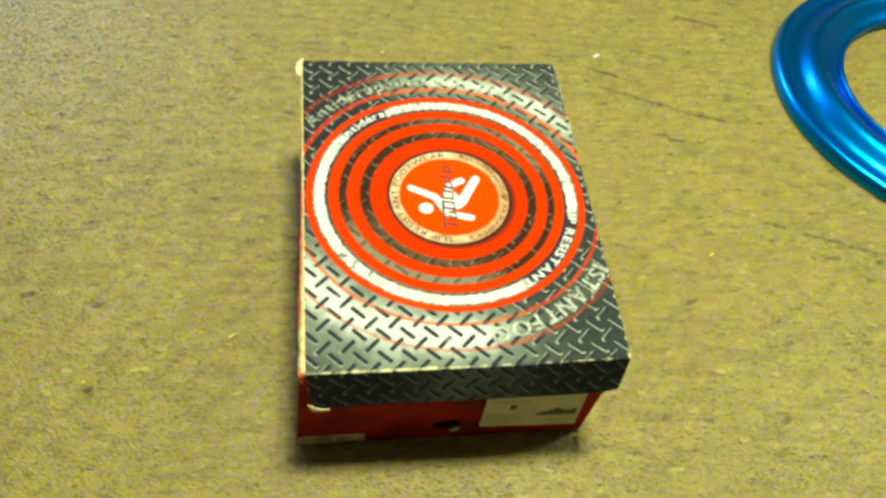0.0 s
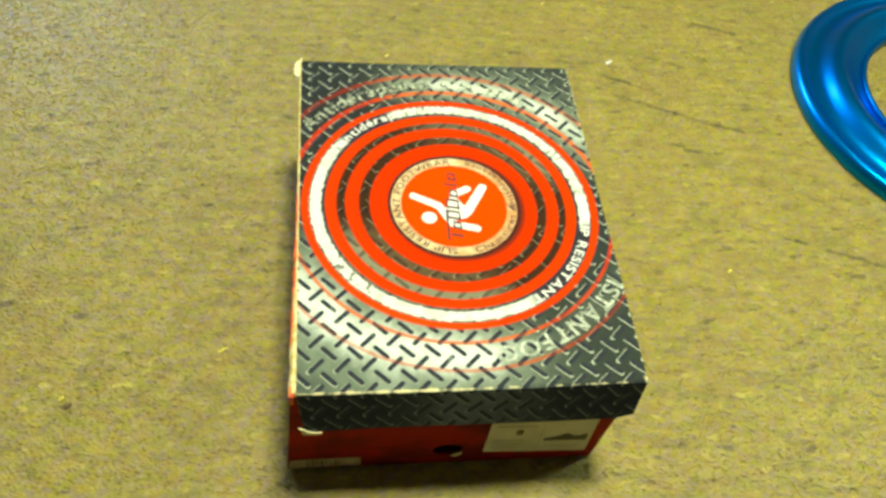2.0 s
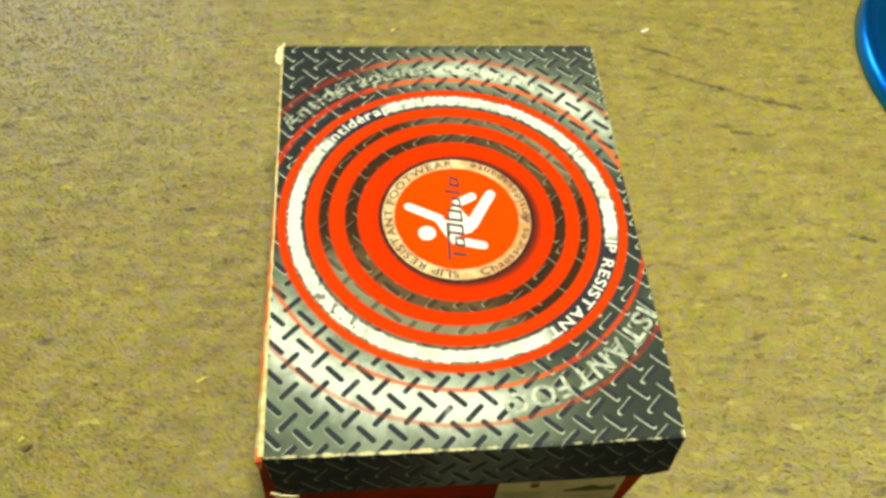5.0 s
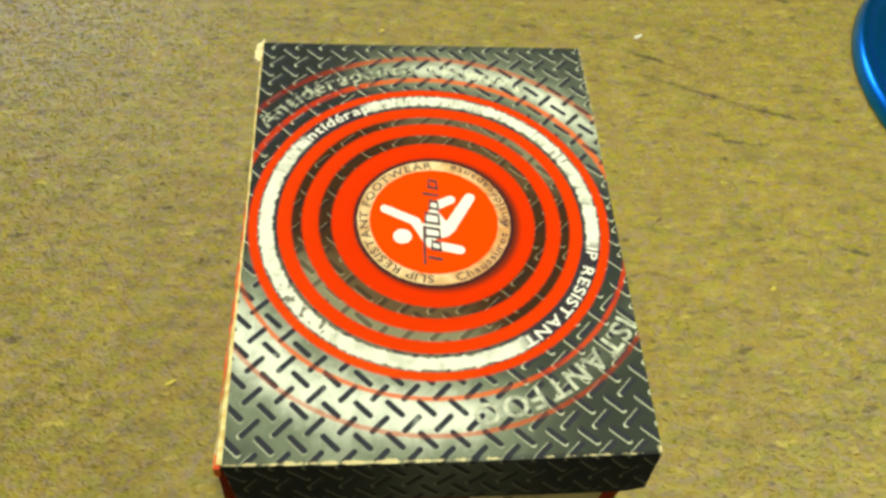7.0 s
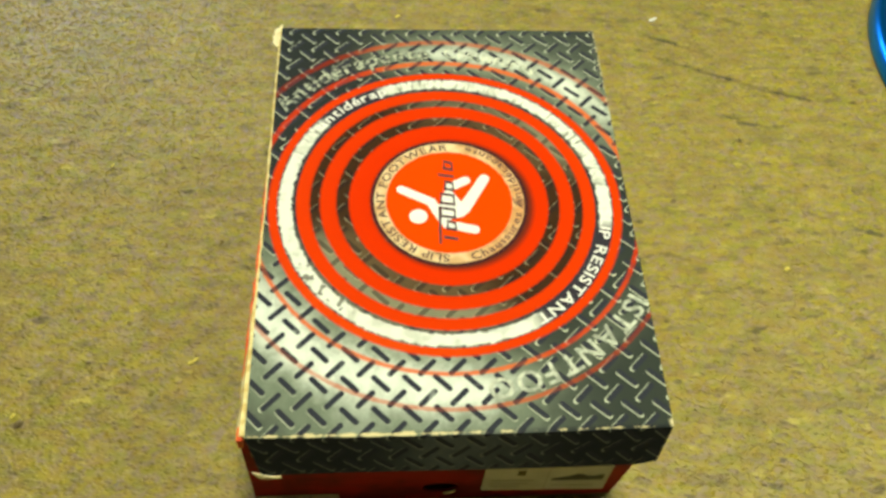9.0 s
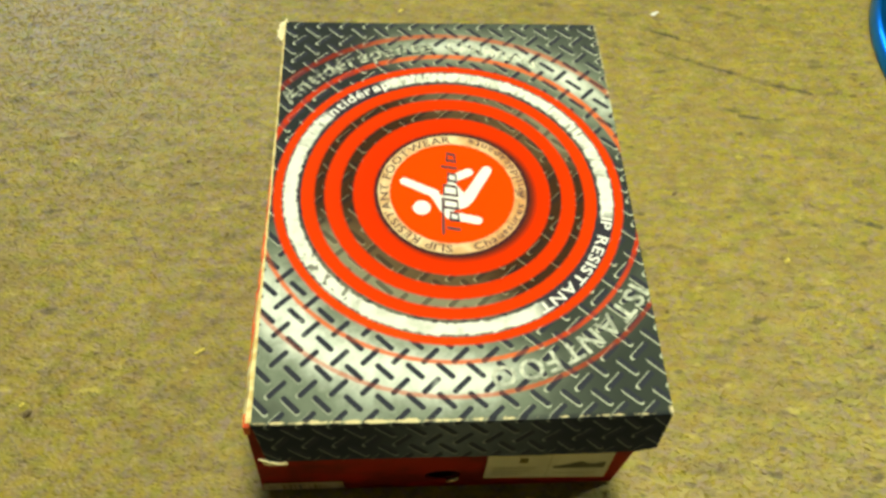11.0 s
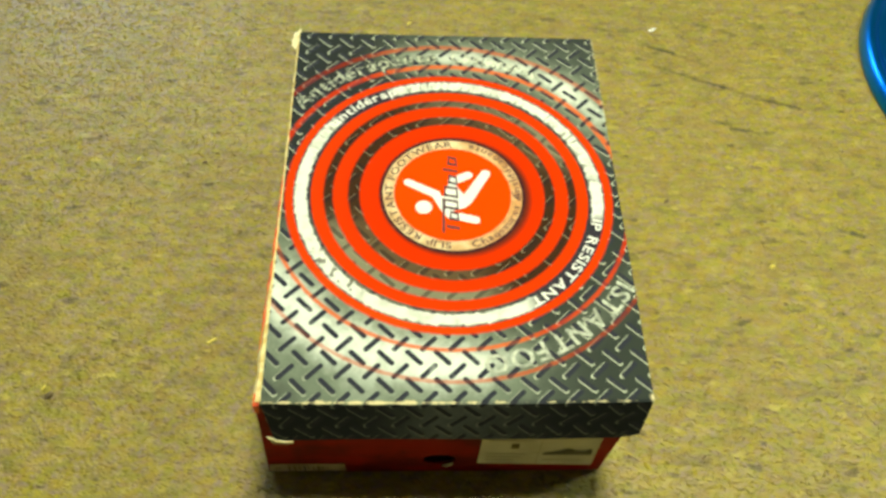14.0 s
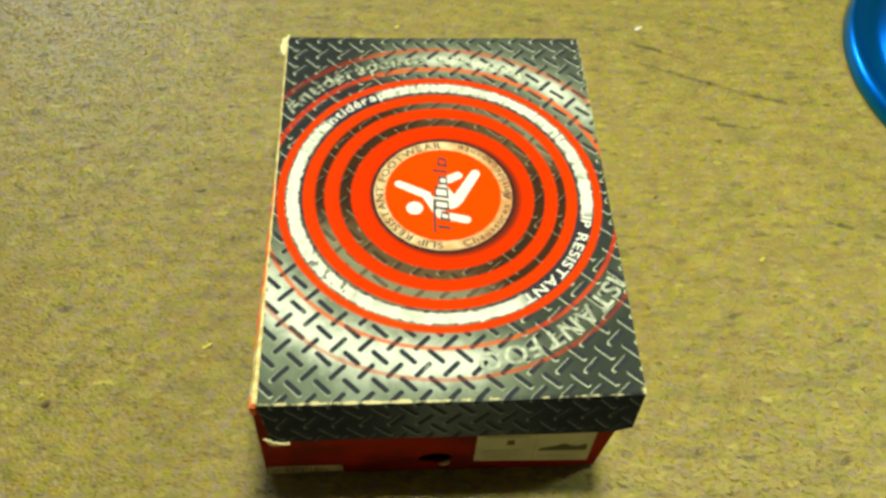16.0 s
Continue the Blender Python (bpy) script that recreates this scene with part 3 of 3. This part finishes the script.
def build_fold(box):
    """The rubbed hinge fold along the lid's left edge, with its torn ends."""
    bm = bmesh.new()
    rng = random.Random(5)
    rows = []
    n = 48
    for i in range(n + 1):
        b = i / n
        p = lid_at(0, b)
        w = 0.0012 + 0.0034 * max(0.0, 1 - b / 0.32) ** 0.7 + rng.uniform(-0.0005, 0.0007)
        rows.append([bm.verts.new(q) for q in ((p[0] + 0.0003, p[1], p[2] + 0.0004), (p[0] - w * 0.5, p[1], p[2] + 0.0005 + rng.uniform(0, 0.0004)), (p[0] - w, p[1], p[2] - 0.0022), (p[0] - w * 0.8, p[1], p[2] - 0.008), (p[0] + 0.0006, p[1], p[2] - 0.003))])
    for r0, r1 in zip(rows, rows[1:]):
        for j in range(5):
            bm.faces.new((r0[j], r0[(j + 1) % 5], r1[(j + 1) % 5], r1[j]))
    bm.faces.new(rows[0][::-1])
    bm.faces.new(rows[-1])
    part("hinge_fold", bm, FOLD_CARD, box, "rubbed cream and orange fold of the lid")
    # the orange inside of the fold, bared along its front half
    bm = bmesh.new()
    rows = []
    for i in range(31):
        b = 0.07 + 0.5 * i / 30
        p = lid_at(0, b)
        w = 0.0012 + 0.0034 * max(0.0, 1 - b / 0.32) ** 0.7
        o = (0.0014 + rng.uniform(-0.0007, 0.0005)) * math.sin(math.pi * (0.06 + 0.88 * i / 30))
        rows.append([bm.verts.new(q) for q in ((p[0] - w + 0.0006, p[1], p[2] - 0.0016), (p[0] - w - o, p[1], p[2] - 0.0022), (p[0] - w - o * 0.8, p[1], p[2] - 0.0052), (p[0] - w + 0.0006, p[1], p[2] - 0.0052))])
    for r0, r1 in zip(rows, rows[1:]):
        for j in range(4):
            bm.faces.new((r0[j], r0[(j + 1) % 4], r1[(j + 1) % 4], r1[j]))
    bm.faces.new(rows[0][::-1])
    bm.faces.new(rows[-1])
    part("fold_lining", bm, ORANGE_CARD, box, "bared orange red lining of the fold")
    bm = bmesh.new()
    prism(bm, [(-0.0037, -0.0058, 0.1222), (-0.0008, -0.0062, 0.1226), (0.0002, -0.0060, 0.1332), (-0.0033, -0.0056, 0.1328)],
          [(-0.0037, 0.002, 0.1226), (-0.0008, 0.002, 0.1230), (0.0002, 0.002, 0.1342), (-0.0032, 0.002, 0.1338)])
    part("fold_end", bm, ORANGE_CARD, box, "orange red end of the fold")
    # torn flap at the back corner
    bm = bmesh.new()
    rough = random.Random(9)
    out = [(0.0018, 0.3302), (0.0012, 0.3330), (0.0002, 0.3345), (-0.0006, 0.3318), (-0.0022, 0.3296), (-0.0030, 0.3300), (-0.0046, 0.3268), (-0.0044, 0.3240), (-0.0056, 0.3212), (-0.0050, 0.3180), (-0.0054, 0.3150),
           (-0.0042, 0.3126), (-0.0026, 0.3108), (-0.0014, 0.3118), (-0.0004, 0.3160), (0.0000, 0.3240)]
    out = [(x - 0.0014 + rough.uniform(-0.0005, 0.0005), y + 0.0023 + rough.uniform(-0.0005, 0.0005), 0.1352 + 0.10 * (y - 0.322) + rough.uniform(-0.0003, 0.0003)) for x, y in out]
    prism(bm, out, [(x + 0.0007, y - 0.0004, z + 0.0012) for x, y, z in out])
    part("torn_flap", bm, BARE_CARD, box, "torn cream card at the corner")
    # torn foot of the front skirt
    bm = bmesh.new()
    rough = random.Random(3)
    out = [(0.0020, 0.1030), (0.0032, 0.0985), (0.0040, 0.0952), (0.0058, 0.0930), (0.0085, 0.0916), (0.0118, 0.0914), (0.0150, 0.0920), (0.0178, 0.0926),
           (0.0168, 0.0940), (0.0140, 0.0938), (0.0120, 0.0950), (0.0098, 0.0946), (0.0088, 0.0966), (0.0068, 0.0968), (0.0060, 0.0990), (0.0042, 0.1002)]
    out = [(x + rough.uniform(-0.0006, 0.0006), -0.0137 - rough.uniform(0.0, 0.0005), z + rough.uniform(-0.0006, 0.0006)) for x, z in out]
    prism(bm, [(x, y + 0.001, z) for x, y, z in out], out)
    part("torn_hem", bm, BARE_CARD, box, "torn cream hem of the lid")


def on_panel(x, z, out=0.0):
    """A place on the tray's front panel."""
    s = (x + 0.0125 - 0.0095 * z / 0.129) / 0.2450
    t = (z - 0.002) / 0.1275
    y = (0.000 - 0.002 * s) * (1 - t) + (-0.003 - 0.0005 * s) * t - 0.0016 * max(0, math.sin(math.pi * s)) * max(0, math.sin(math.pi * t))
    return (x, y - out, z)


def panel_sheet(points, out, thick):
    bm = bmesh.new()
    prism(bm, [on_panel(x, z, out) for x, z in points], [on_panel(x, z, out + thick) for x, z in points])
    return bm


def build_labels(box):
    corners = ((0.1408, 0.0235), (0.2255, 0.0165), (0.2240, 0.0755), (0.1412, 0.0820))

    def q(s, t):
        lo = [corners[0][i] + (corners[1][i] - corners[0][i]) * s for i in (0, 1)]
        hi = [corners[3][i] + (corners[2][i] - corners[3][i]) * s for i in (0, 1)]
        return tuple(lo[i] + (hi[i] - lo[i]) * t for i in (0, 1))

    def rect(s0, t0, s1, t1):
        return [q(s0, t0), q(s1, t0), q(s1, t1), q(s0, t1)]

    label = part("size_label", panel_sheet([q(i / 8, 0) for i in range(9)] + [q(i / 8, 1) for i in range(8, -1, -1)], 0.0007, 0.0003), PAPER, box, "off-white paper label with a dark shoe outline")
    for i, (s0, t0, s1, t1, ink) in enumerate(((0.06, 0.80, 0.44, 0.84, GREY_INK), (0.255, 0.56, 0.32, 0.72, BAR_INK), (0.06, 0.36, 0.40, 0.39, GREY_INK), (0.06, 0.25, 0.36, 0.28, GREY_INK), (0.50, 0.04, 0.506, 0.96, GREY_INK), (0.06, 0.14, 0.30, 0.17, GREY_INK), (0.56, 0.16, 0.90, 0.185, GREY_INK))):
        part("print_bar", panel_sheet(rect(s0, t0, s1, t1), 0.0011, 0.0001), ink, label)
    shoe = [(0.545, 0.36), (0.955, 0.36), (0.96, 0.44), (0.955, 0.545), (0.935, 0.56), (0.88, 0.50), (0.82, 0.505), (0.77, 0.575), (0.74, 0.58), (0.68, 0.515), (0.60, 0.46), (0.55, 0.43), (0.535, 0.395)]
    part("shoe_outline", panel_sheet([q(s, t) for s, t in shoe], 0.0011, 0.0001), DARK_INK, label, "dark side view of a low shoe")
    strip = part("strip_label", panel_sheet([(-0.0115 + 0.0565 * i / 6, 0.0060) for i in range(7)] + [(-0.0100 + 0.0545 * i / 6, 0.0205 + 0.002 * i / 6) for i in range(6, -1, -1)], 0.0007, 0.0003), STRIP, box, "worn grey-brown strip label with dark bars")
    rng = random.Random(11)
    x = 0.003
    while x < 0.028:
        w = rng.uniform(0.0006, 0.0022)
        part("print_bar", panel_sheet([(x, 0.0080), (x + w, 0.0080), (x + w, 0.0180), (x, 0.0180)], 0.0011, 0.0001), DARK_INK if rng.random() < 0.3 else BAR_INK, strip)
        x += w + rng.uniform(0.0012, 0.003)
    bm = panel_sheet([(0.1155, 0.0195), (0.1190, 0.0180), (0.1225, 0.0215), (0.1235, 0.0260), (0.1205, 0.0235), (0.1180, 0.0215)], 0.0006, 0.0012)
    part("torn_hole_edge", bm, BARE_CARD, box, "torn cream edge of the thumb hole")


# ---- print that lies on the lid ----
def lay(bm, lift):
    for v in bm.verts:
        dx, dy = slip(v.co.x, v.co.y)
        v.co.x, v.co.y = v.co.x + dx, v.co.y + dy
        v.co.z = lid_z(v.co.x, v.co.y) + lift + v.co.z
    return bm


GLYPHS = {}


def glyph(ch):
    """Outline mesh of one letter of the built-in font, as vertices, faces and width."""
    if ch not in GLYPHS:
        cu = bpy.data.curves.new("glyph", "FONT")
        cu.body, cu.size, cu.resolution_u, cu.offset = ch, 1.0, 3, 0.018
        ob = new("glyph", cu)
        bpy.context.view_layer.update()
        me = bpy.data.meshes.new_from_object(ob.evaluated_get(bpy.context.evaluated_depsgraph_get()))
        vs = [tuple(v.co) for v in me.vertices]
        fs = [tuple(p.vertices) for p in me.polygons]
        bpy.data.objects.remove(ob)
        bpy.data.curves.remove(cu)
        bpy.data.meshes.remove(me)
        xs = [v[0] for v in vs] or [0.0]
        GLYPHS[ch] = (vs, fs, min(xs), max(xs))
    return GLYPHS[ch]


def arc_word(name, text, r0, r1, deg0, deg1, ink, parent, label, outward=True, gap=0.35, at_x=RX, at_y=RY, lift=0.00012, shift=(0.0, 0.0)):
    """Letters round the rings' centre between two radii, from one angle to another; outward: with their heads away from the centre."""
    bm = bmesh.new()
    cap = 0.70
    widths = []
    for ch in text:
        if ch == " ":
            widths.append(gap)
        else:
            _, _, lo, hi = glyph(ch)
            widths.append(hi - lo + 0.10)
    total = sum(widths)
    at = 0.0
    for ch, w in zip(text, widths):
        if ch != " ":
            vs, fs, lo, hi = glyph(ch)
            made = []
            for x, y, _ in vs:
                f = (at + (x - lo) + 0.05) / total
                ang = radians(deg0 + (deg1 - deg0) * f)
                h = y / cap
                r = r0 + (r1 - r0) * h if outward else r1 - (r1 - r0) * h
                made.append(bm.verts.new((at_x + r * math.cos(ang), at_y + r * math.sin(ang), 0.0)))
            for f in fs:
                try:
                    bm.faces.new([made[i] for i in f])
                except ValueError:
                    pass
        at += w
    for v in bm.verts:
        v.co.x, v.co.y = v.co.x + shift[0], v.co.y + shift[1]
    lay(bm, lift)
    for v in [v for v in bm.verts if v.co.x > 0.2435 + 0.016 * v.co.y or v.co.x < 0.002]:
        bm.verts.remove(v)
    return part(name, bm, ink, parent, label)


def stroke(bm, a, b, wa, wb, n=8):
    """A flat bar with round ends, tapering from wa to wb."""
    d = Vector((b[0] - a[0], b[1] - a[1]))
    t = math.atan2(d.y, d.x)
    pts = []
    for c, w, s in ((b, wb, -0.5), (a, wa, 0.5)):
        for i in range(n + 1):
            q = t + math.pi * (s + i / n)
            pts.append((c[0] + w * math.cos(q), c[1] + w * math.sin(q), 0.0))
    bm.faces.new([bm.verts.new(p) for p in pts])


def build_print(lid):
    arc_word("ring_lettering", "SLIP RESISTANT", 0.1050, 0.1122, -6.0, -61.5, WHITE_INK, lid, "white capitals round the ring", at_x=OX, at_y=OY)
    arc_word("ring_lettering", "antidérap", 0.1046, 0.1124, 144.0, 111.0, WHITE_INK, lid, "white small letters round the ring", at_x=OX, at_y=OY)
    arc_word("lettering_shade", "Antidérapante", 0.1358, 0.1485, 145.5, 92.0, SHADE_INK, lid, "dark navy shade under the outer letters", gap=0.10, at_x=OX, at_y=OY, lift=0.00007, shift=(0.0008, -0.0010))
    arc_word("outer_lettering", "Chaussures", 0.1362, 0.1480, 88.0, 58.0, PLATE_INK, lid, "pale grey letters round the outer ring", at_x=OX, at_y=OY)
    arc_word("outer_lettering", "ISTANT FOO", 0.1362, 0.1496, -34.5, -83.0, GREY_PRINT, lid, "dim grey capitals round the outer ring", gap=0.10, at_x=OX, at_y=OY)
    arc_word("outer_lettering", "Antidérapante", 0.1358, 0.1485, 145.5, 92.0, DIM_INK, lid, "dim grey letters round the outer ring", at_x=OX, at_y=OY)
    arc_word("emblem_lettering", "SLIP RESISTANT FOOTWEAR", 0.0440, 0.0496, -92.0, -272.0, BROWN_INK, lid, "brown capitals round the emblem")
    arc_word("emblem_lettering", "Chaussures Antidérapante", 0.0442, 0.0496, -76.0, 74.0, BROWN_INK, lid, "brown letters round the emblem", outward=False)
    # plain white strokes of the emblem
    for a, b, wa, wb in (((0.0912, 0.1696), (0.1115, 0.1588), 0.0031, 0.0034), ((0.1212, 0.1405), (0.1395, 0.1359), 0.0033, 0.0032),
                         ((0.1335, 0.1535), (0.1487, 0.1788), 0.0042, 0.0036), ((0.1240, 0.1712), (0.1357, 0.1772), 0.0034, 0.0033)):
        bm = bmesh.new()
        stroke(bm, a, b, wa, wb)
        part("emblem_stroke", lay(bm, 0.00012), WHITE_INK, lid)
    bm = bmesh.new()
    bm.faces.new([bm.verts.new((x, y, 0.00003)) for x, y in ((0.1090, 0.1560), (0.1160, 0.1420), (0.1220, 0.1385), (0.1240, 0.1440), (0.1330, 0.1470), (0.1385, 0.1535), (0.1318, 0.1590), (0.1265, 0.1672), (0.1215, 0.1702), (0.1200, 0.1660), (0.1165, 0.1567), (0.1100, 0.1622))])
    part("emblem_stroke", lay(bm, 0.00012), WHITE_INK, lid)
    bm = bmesh.new()
    bm.faces.new([bm.verts.new((0.1024 + 0.0061 * math.cos(i * math.pi / 14), 0.1469 + 0.0058 * math.sin(i * math.pi / 14), 0)) for i in range(28)])
    part("emblem_dot", lay(bm, 0.00012), WHITE_INK, lid)
    # the brand mark, as plain slanted bars that read up the lid
    y = 0.1250
    for adv, x0 in ((0.0072, 0.1185), (0.0080, 0.1205), (0.0090, 0.1165), (0.0100, 0.1170), (0.0085, 0.1205), (0.0055, 0.1170), (0.0085, 0.1205)):
        bm = bmesh.new()
        x1 = 0.1278
        w, lean = 0.0023, 0.0020
        bars = [(y, x0, x1), (y + adv - 0.0024, x0 + 0.0006, x1 - 0.0004)] if adv > 0.0075 else [(y + adv * 0.3, x0, x1)]
        for yy, a, b in bars:
            bm.faces.new([bm.verts.new(p) for p in ((a, yy + lean, 0), (a, yy + lean + w, 0), (b, yy + w, 0), (b, yy, 0))])
        if adv > 0.0075:
            for xx in (x0 + 0.0004, x1 - 0.0016):
                bm.faces.new([bm.verts.new(p) for p in ((xx, y + 0.0012, 0.00002), (xx + 0.0013, y + 0.0012, 0.00002), (xx + 0.0013, y + adv - 0.001, 0.00002), (xx, y + adv - 0.001, 0.00002))])
        part("brand_bar", lay(bm, 0.00022), PURPLE_INK, lid)
        y += adv + 0.0020
    bm = bmesh.new()
    stroke(bm, (0.1163, 0.1255), (0.1169, 0.1545), 0.0009, 0.0009)
    part("brand_bar", lay(bm, 0.00024), PURPLE_INK, lid)


def build_shoe_box():
    box = tagged(new("shoe_box"), "worn red shoe box with a dark tread-plate lid on carpet", "box")
    build_body(box)
    lid = build_lid(box)
    build_fold(box)
    build_labels(box)
    build_print(lid)


# ---- the blue ring ----
RING = (0.8265, 0.4105)


def build_ring():
    ring = tagged(new("blue_ring"), "large glossy blue ridged plastic ring lying on the carpet", "ring")
    ring.location = (*RING, 0)
    n = 128

    def lathe(name, profile, label=""):
        bm = bmesh.new()
        rows = []
        for i in range(n):
            t = 2 * math.pi * i / n
            rows.append([bm.verts.new((r * math.cos(t), r * math.sin(t), z)) for r, z in profile])
        m = len(profile)
        for i in range(n):
            a, b = rows[i], rows[(i + 1) % n]
            for j in range(m):
                bm.faces.new((a[j], a[(j + 1) % m], b[(j + 1) % m], b[j]))
        part(name, bm, BLUE, ring, label, smooth=True)

    body = [(0.2422, 0.0000), (0.2426, 0.0020), (0.2422, 0.0060), (0.2408, 0.0105), (0.2388, 0.0140), (0.2364, 0.0162), (0.2338, 0.0170), (0.2314, 0.0164), (0.2296, 0.0150), (0.2278, 0.0130), (0.2255, 0.0116), (0.2220, 0.0108), (0.2170, 0.0108), (0.2125, 0.0120),
            (0.2082, 0.0150), (0.2040, 0.0192), (0.2000, 0.0230), (0.1960, 0.0258), (0.1920, 0.0272), (0.1880, 0.0272), (0.1840, 0.0256), (0.1790, 0.0218), (0.1740, 0.0178), (0.1690, 0.0144), (0.1640, 0.0118), (0.1590, 0.0106), (0.1560, 0.0106),
            (0.1560, 0.0090), (0.1600, 0.0086), (0.1700, 0.0125), (0.1800, 0.0194), (0.1870, 0.0240), (0.1950, 0.0234), (0.2050, 0.0146), (0.2120, 0.0098), (0.2240, 0.0088), (0.2330, 0.0140), (0.2390, 0.0080), (0.2404, 0.0000)]
    lathe("rim_body", body)
    lip = [(0.1545 + 0.0032 * math.cos(2 * math.pi * i / 12), 0.0122 + 0.0032 * math.sin(2 * math.pi * i / 12)) for i in range(12)]
    lathe("inner_lip", lip, "rounded lighter inner lip")
    foot = [(0.1535, 0.0), (0.1570, 0.0), (0.1570, 0.0105), (0.1535, 0.0105)]
    lathe("inner_wall", foot)


# ---- small bits on the carpet ----
def build_bits():
    def bit(name, x, y, size, long, turn, material, label, category, z=0.0022):
        bm = bmesh.new()
        bmesh.ops.create_icosphere(bm, subdivisions=2, radius=1.0)
        rng = random.Random(int(1000 * x + 77 * y))
        for v in bm.verts:
            v.co *= rng.uniform(0.75, 1.2)
            v.co.x *= size * long
            v.co.y *= size
            v.co.z = v.co.z * size * 0.55 + 0.6 * size * math.sin(2.5 * v.co.x / (size * long))
        ob = part(name, bm, material, None, label)
        ob.location, ob.rotation_euler = (x, y, z), (0, 0, turn)
        tagged(ob, category=category, group="bits on the carpet")

    bit("lint_fleck", 0.3640, 0.5020, 0.0022, 2.0, 0.1, WHITE_INK, "tiny white lint fleck caught in the carpet", "lint")
    for x, y, s, l, t in ((-0.0710, 0.1105, 0.0011, 4.6, 0.45), (-0.1680, 0.3087, 0.0015, 1.4, 0.2), (-0.1958, 0.0699, 0.0015, 1.5, 0.5), (0.091, 0.510, 0.0019, 1.3, 0.0), (0.4164, 0.1819, 0.0016, 1.4, 0.3), (0.30, 0.62, 0.0015, 1.5, 0.4)):
        bit("lint_fleck", x, y, s, l, t, LINT, "tiny cream lint fleck caught in the carpet", "lint")
    for x, y, s, l, t in ((-0.1910, 0.0639, 0.0028, 1.6, 0.1), (0.335, 0.258, 0.0016, 1.8, 0.3), (-0.1049, 0.3057, 0.0011, 2.4, 0.2), (-0.0939, 0.2793, 0.0009, 3.2, -0.3), (-0.1497, 0.1122, 0.0010, 2.6, -0.3)):
        bit("brown_crumb", x, y, s, l, t, CRUMB, "small dark brown crumb on the carpet", "crumb", 0.0012)


build_room()
build_ceiling_lamp()
build_shoe_box()
build_ring()
build_bits()
build_pile()
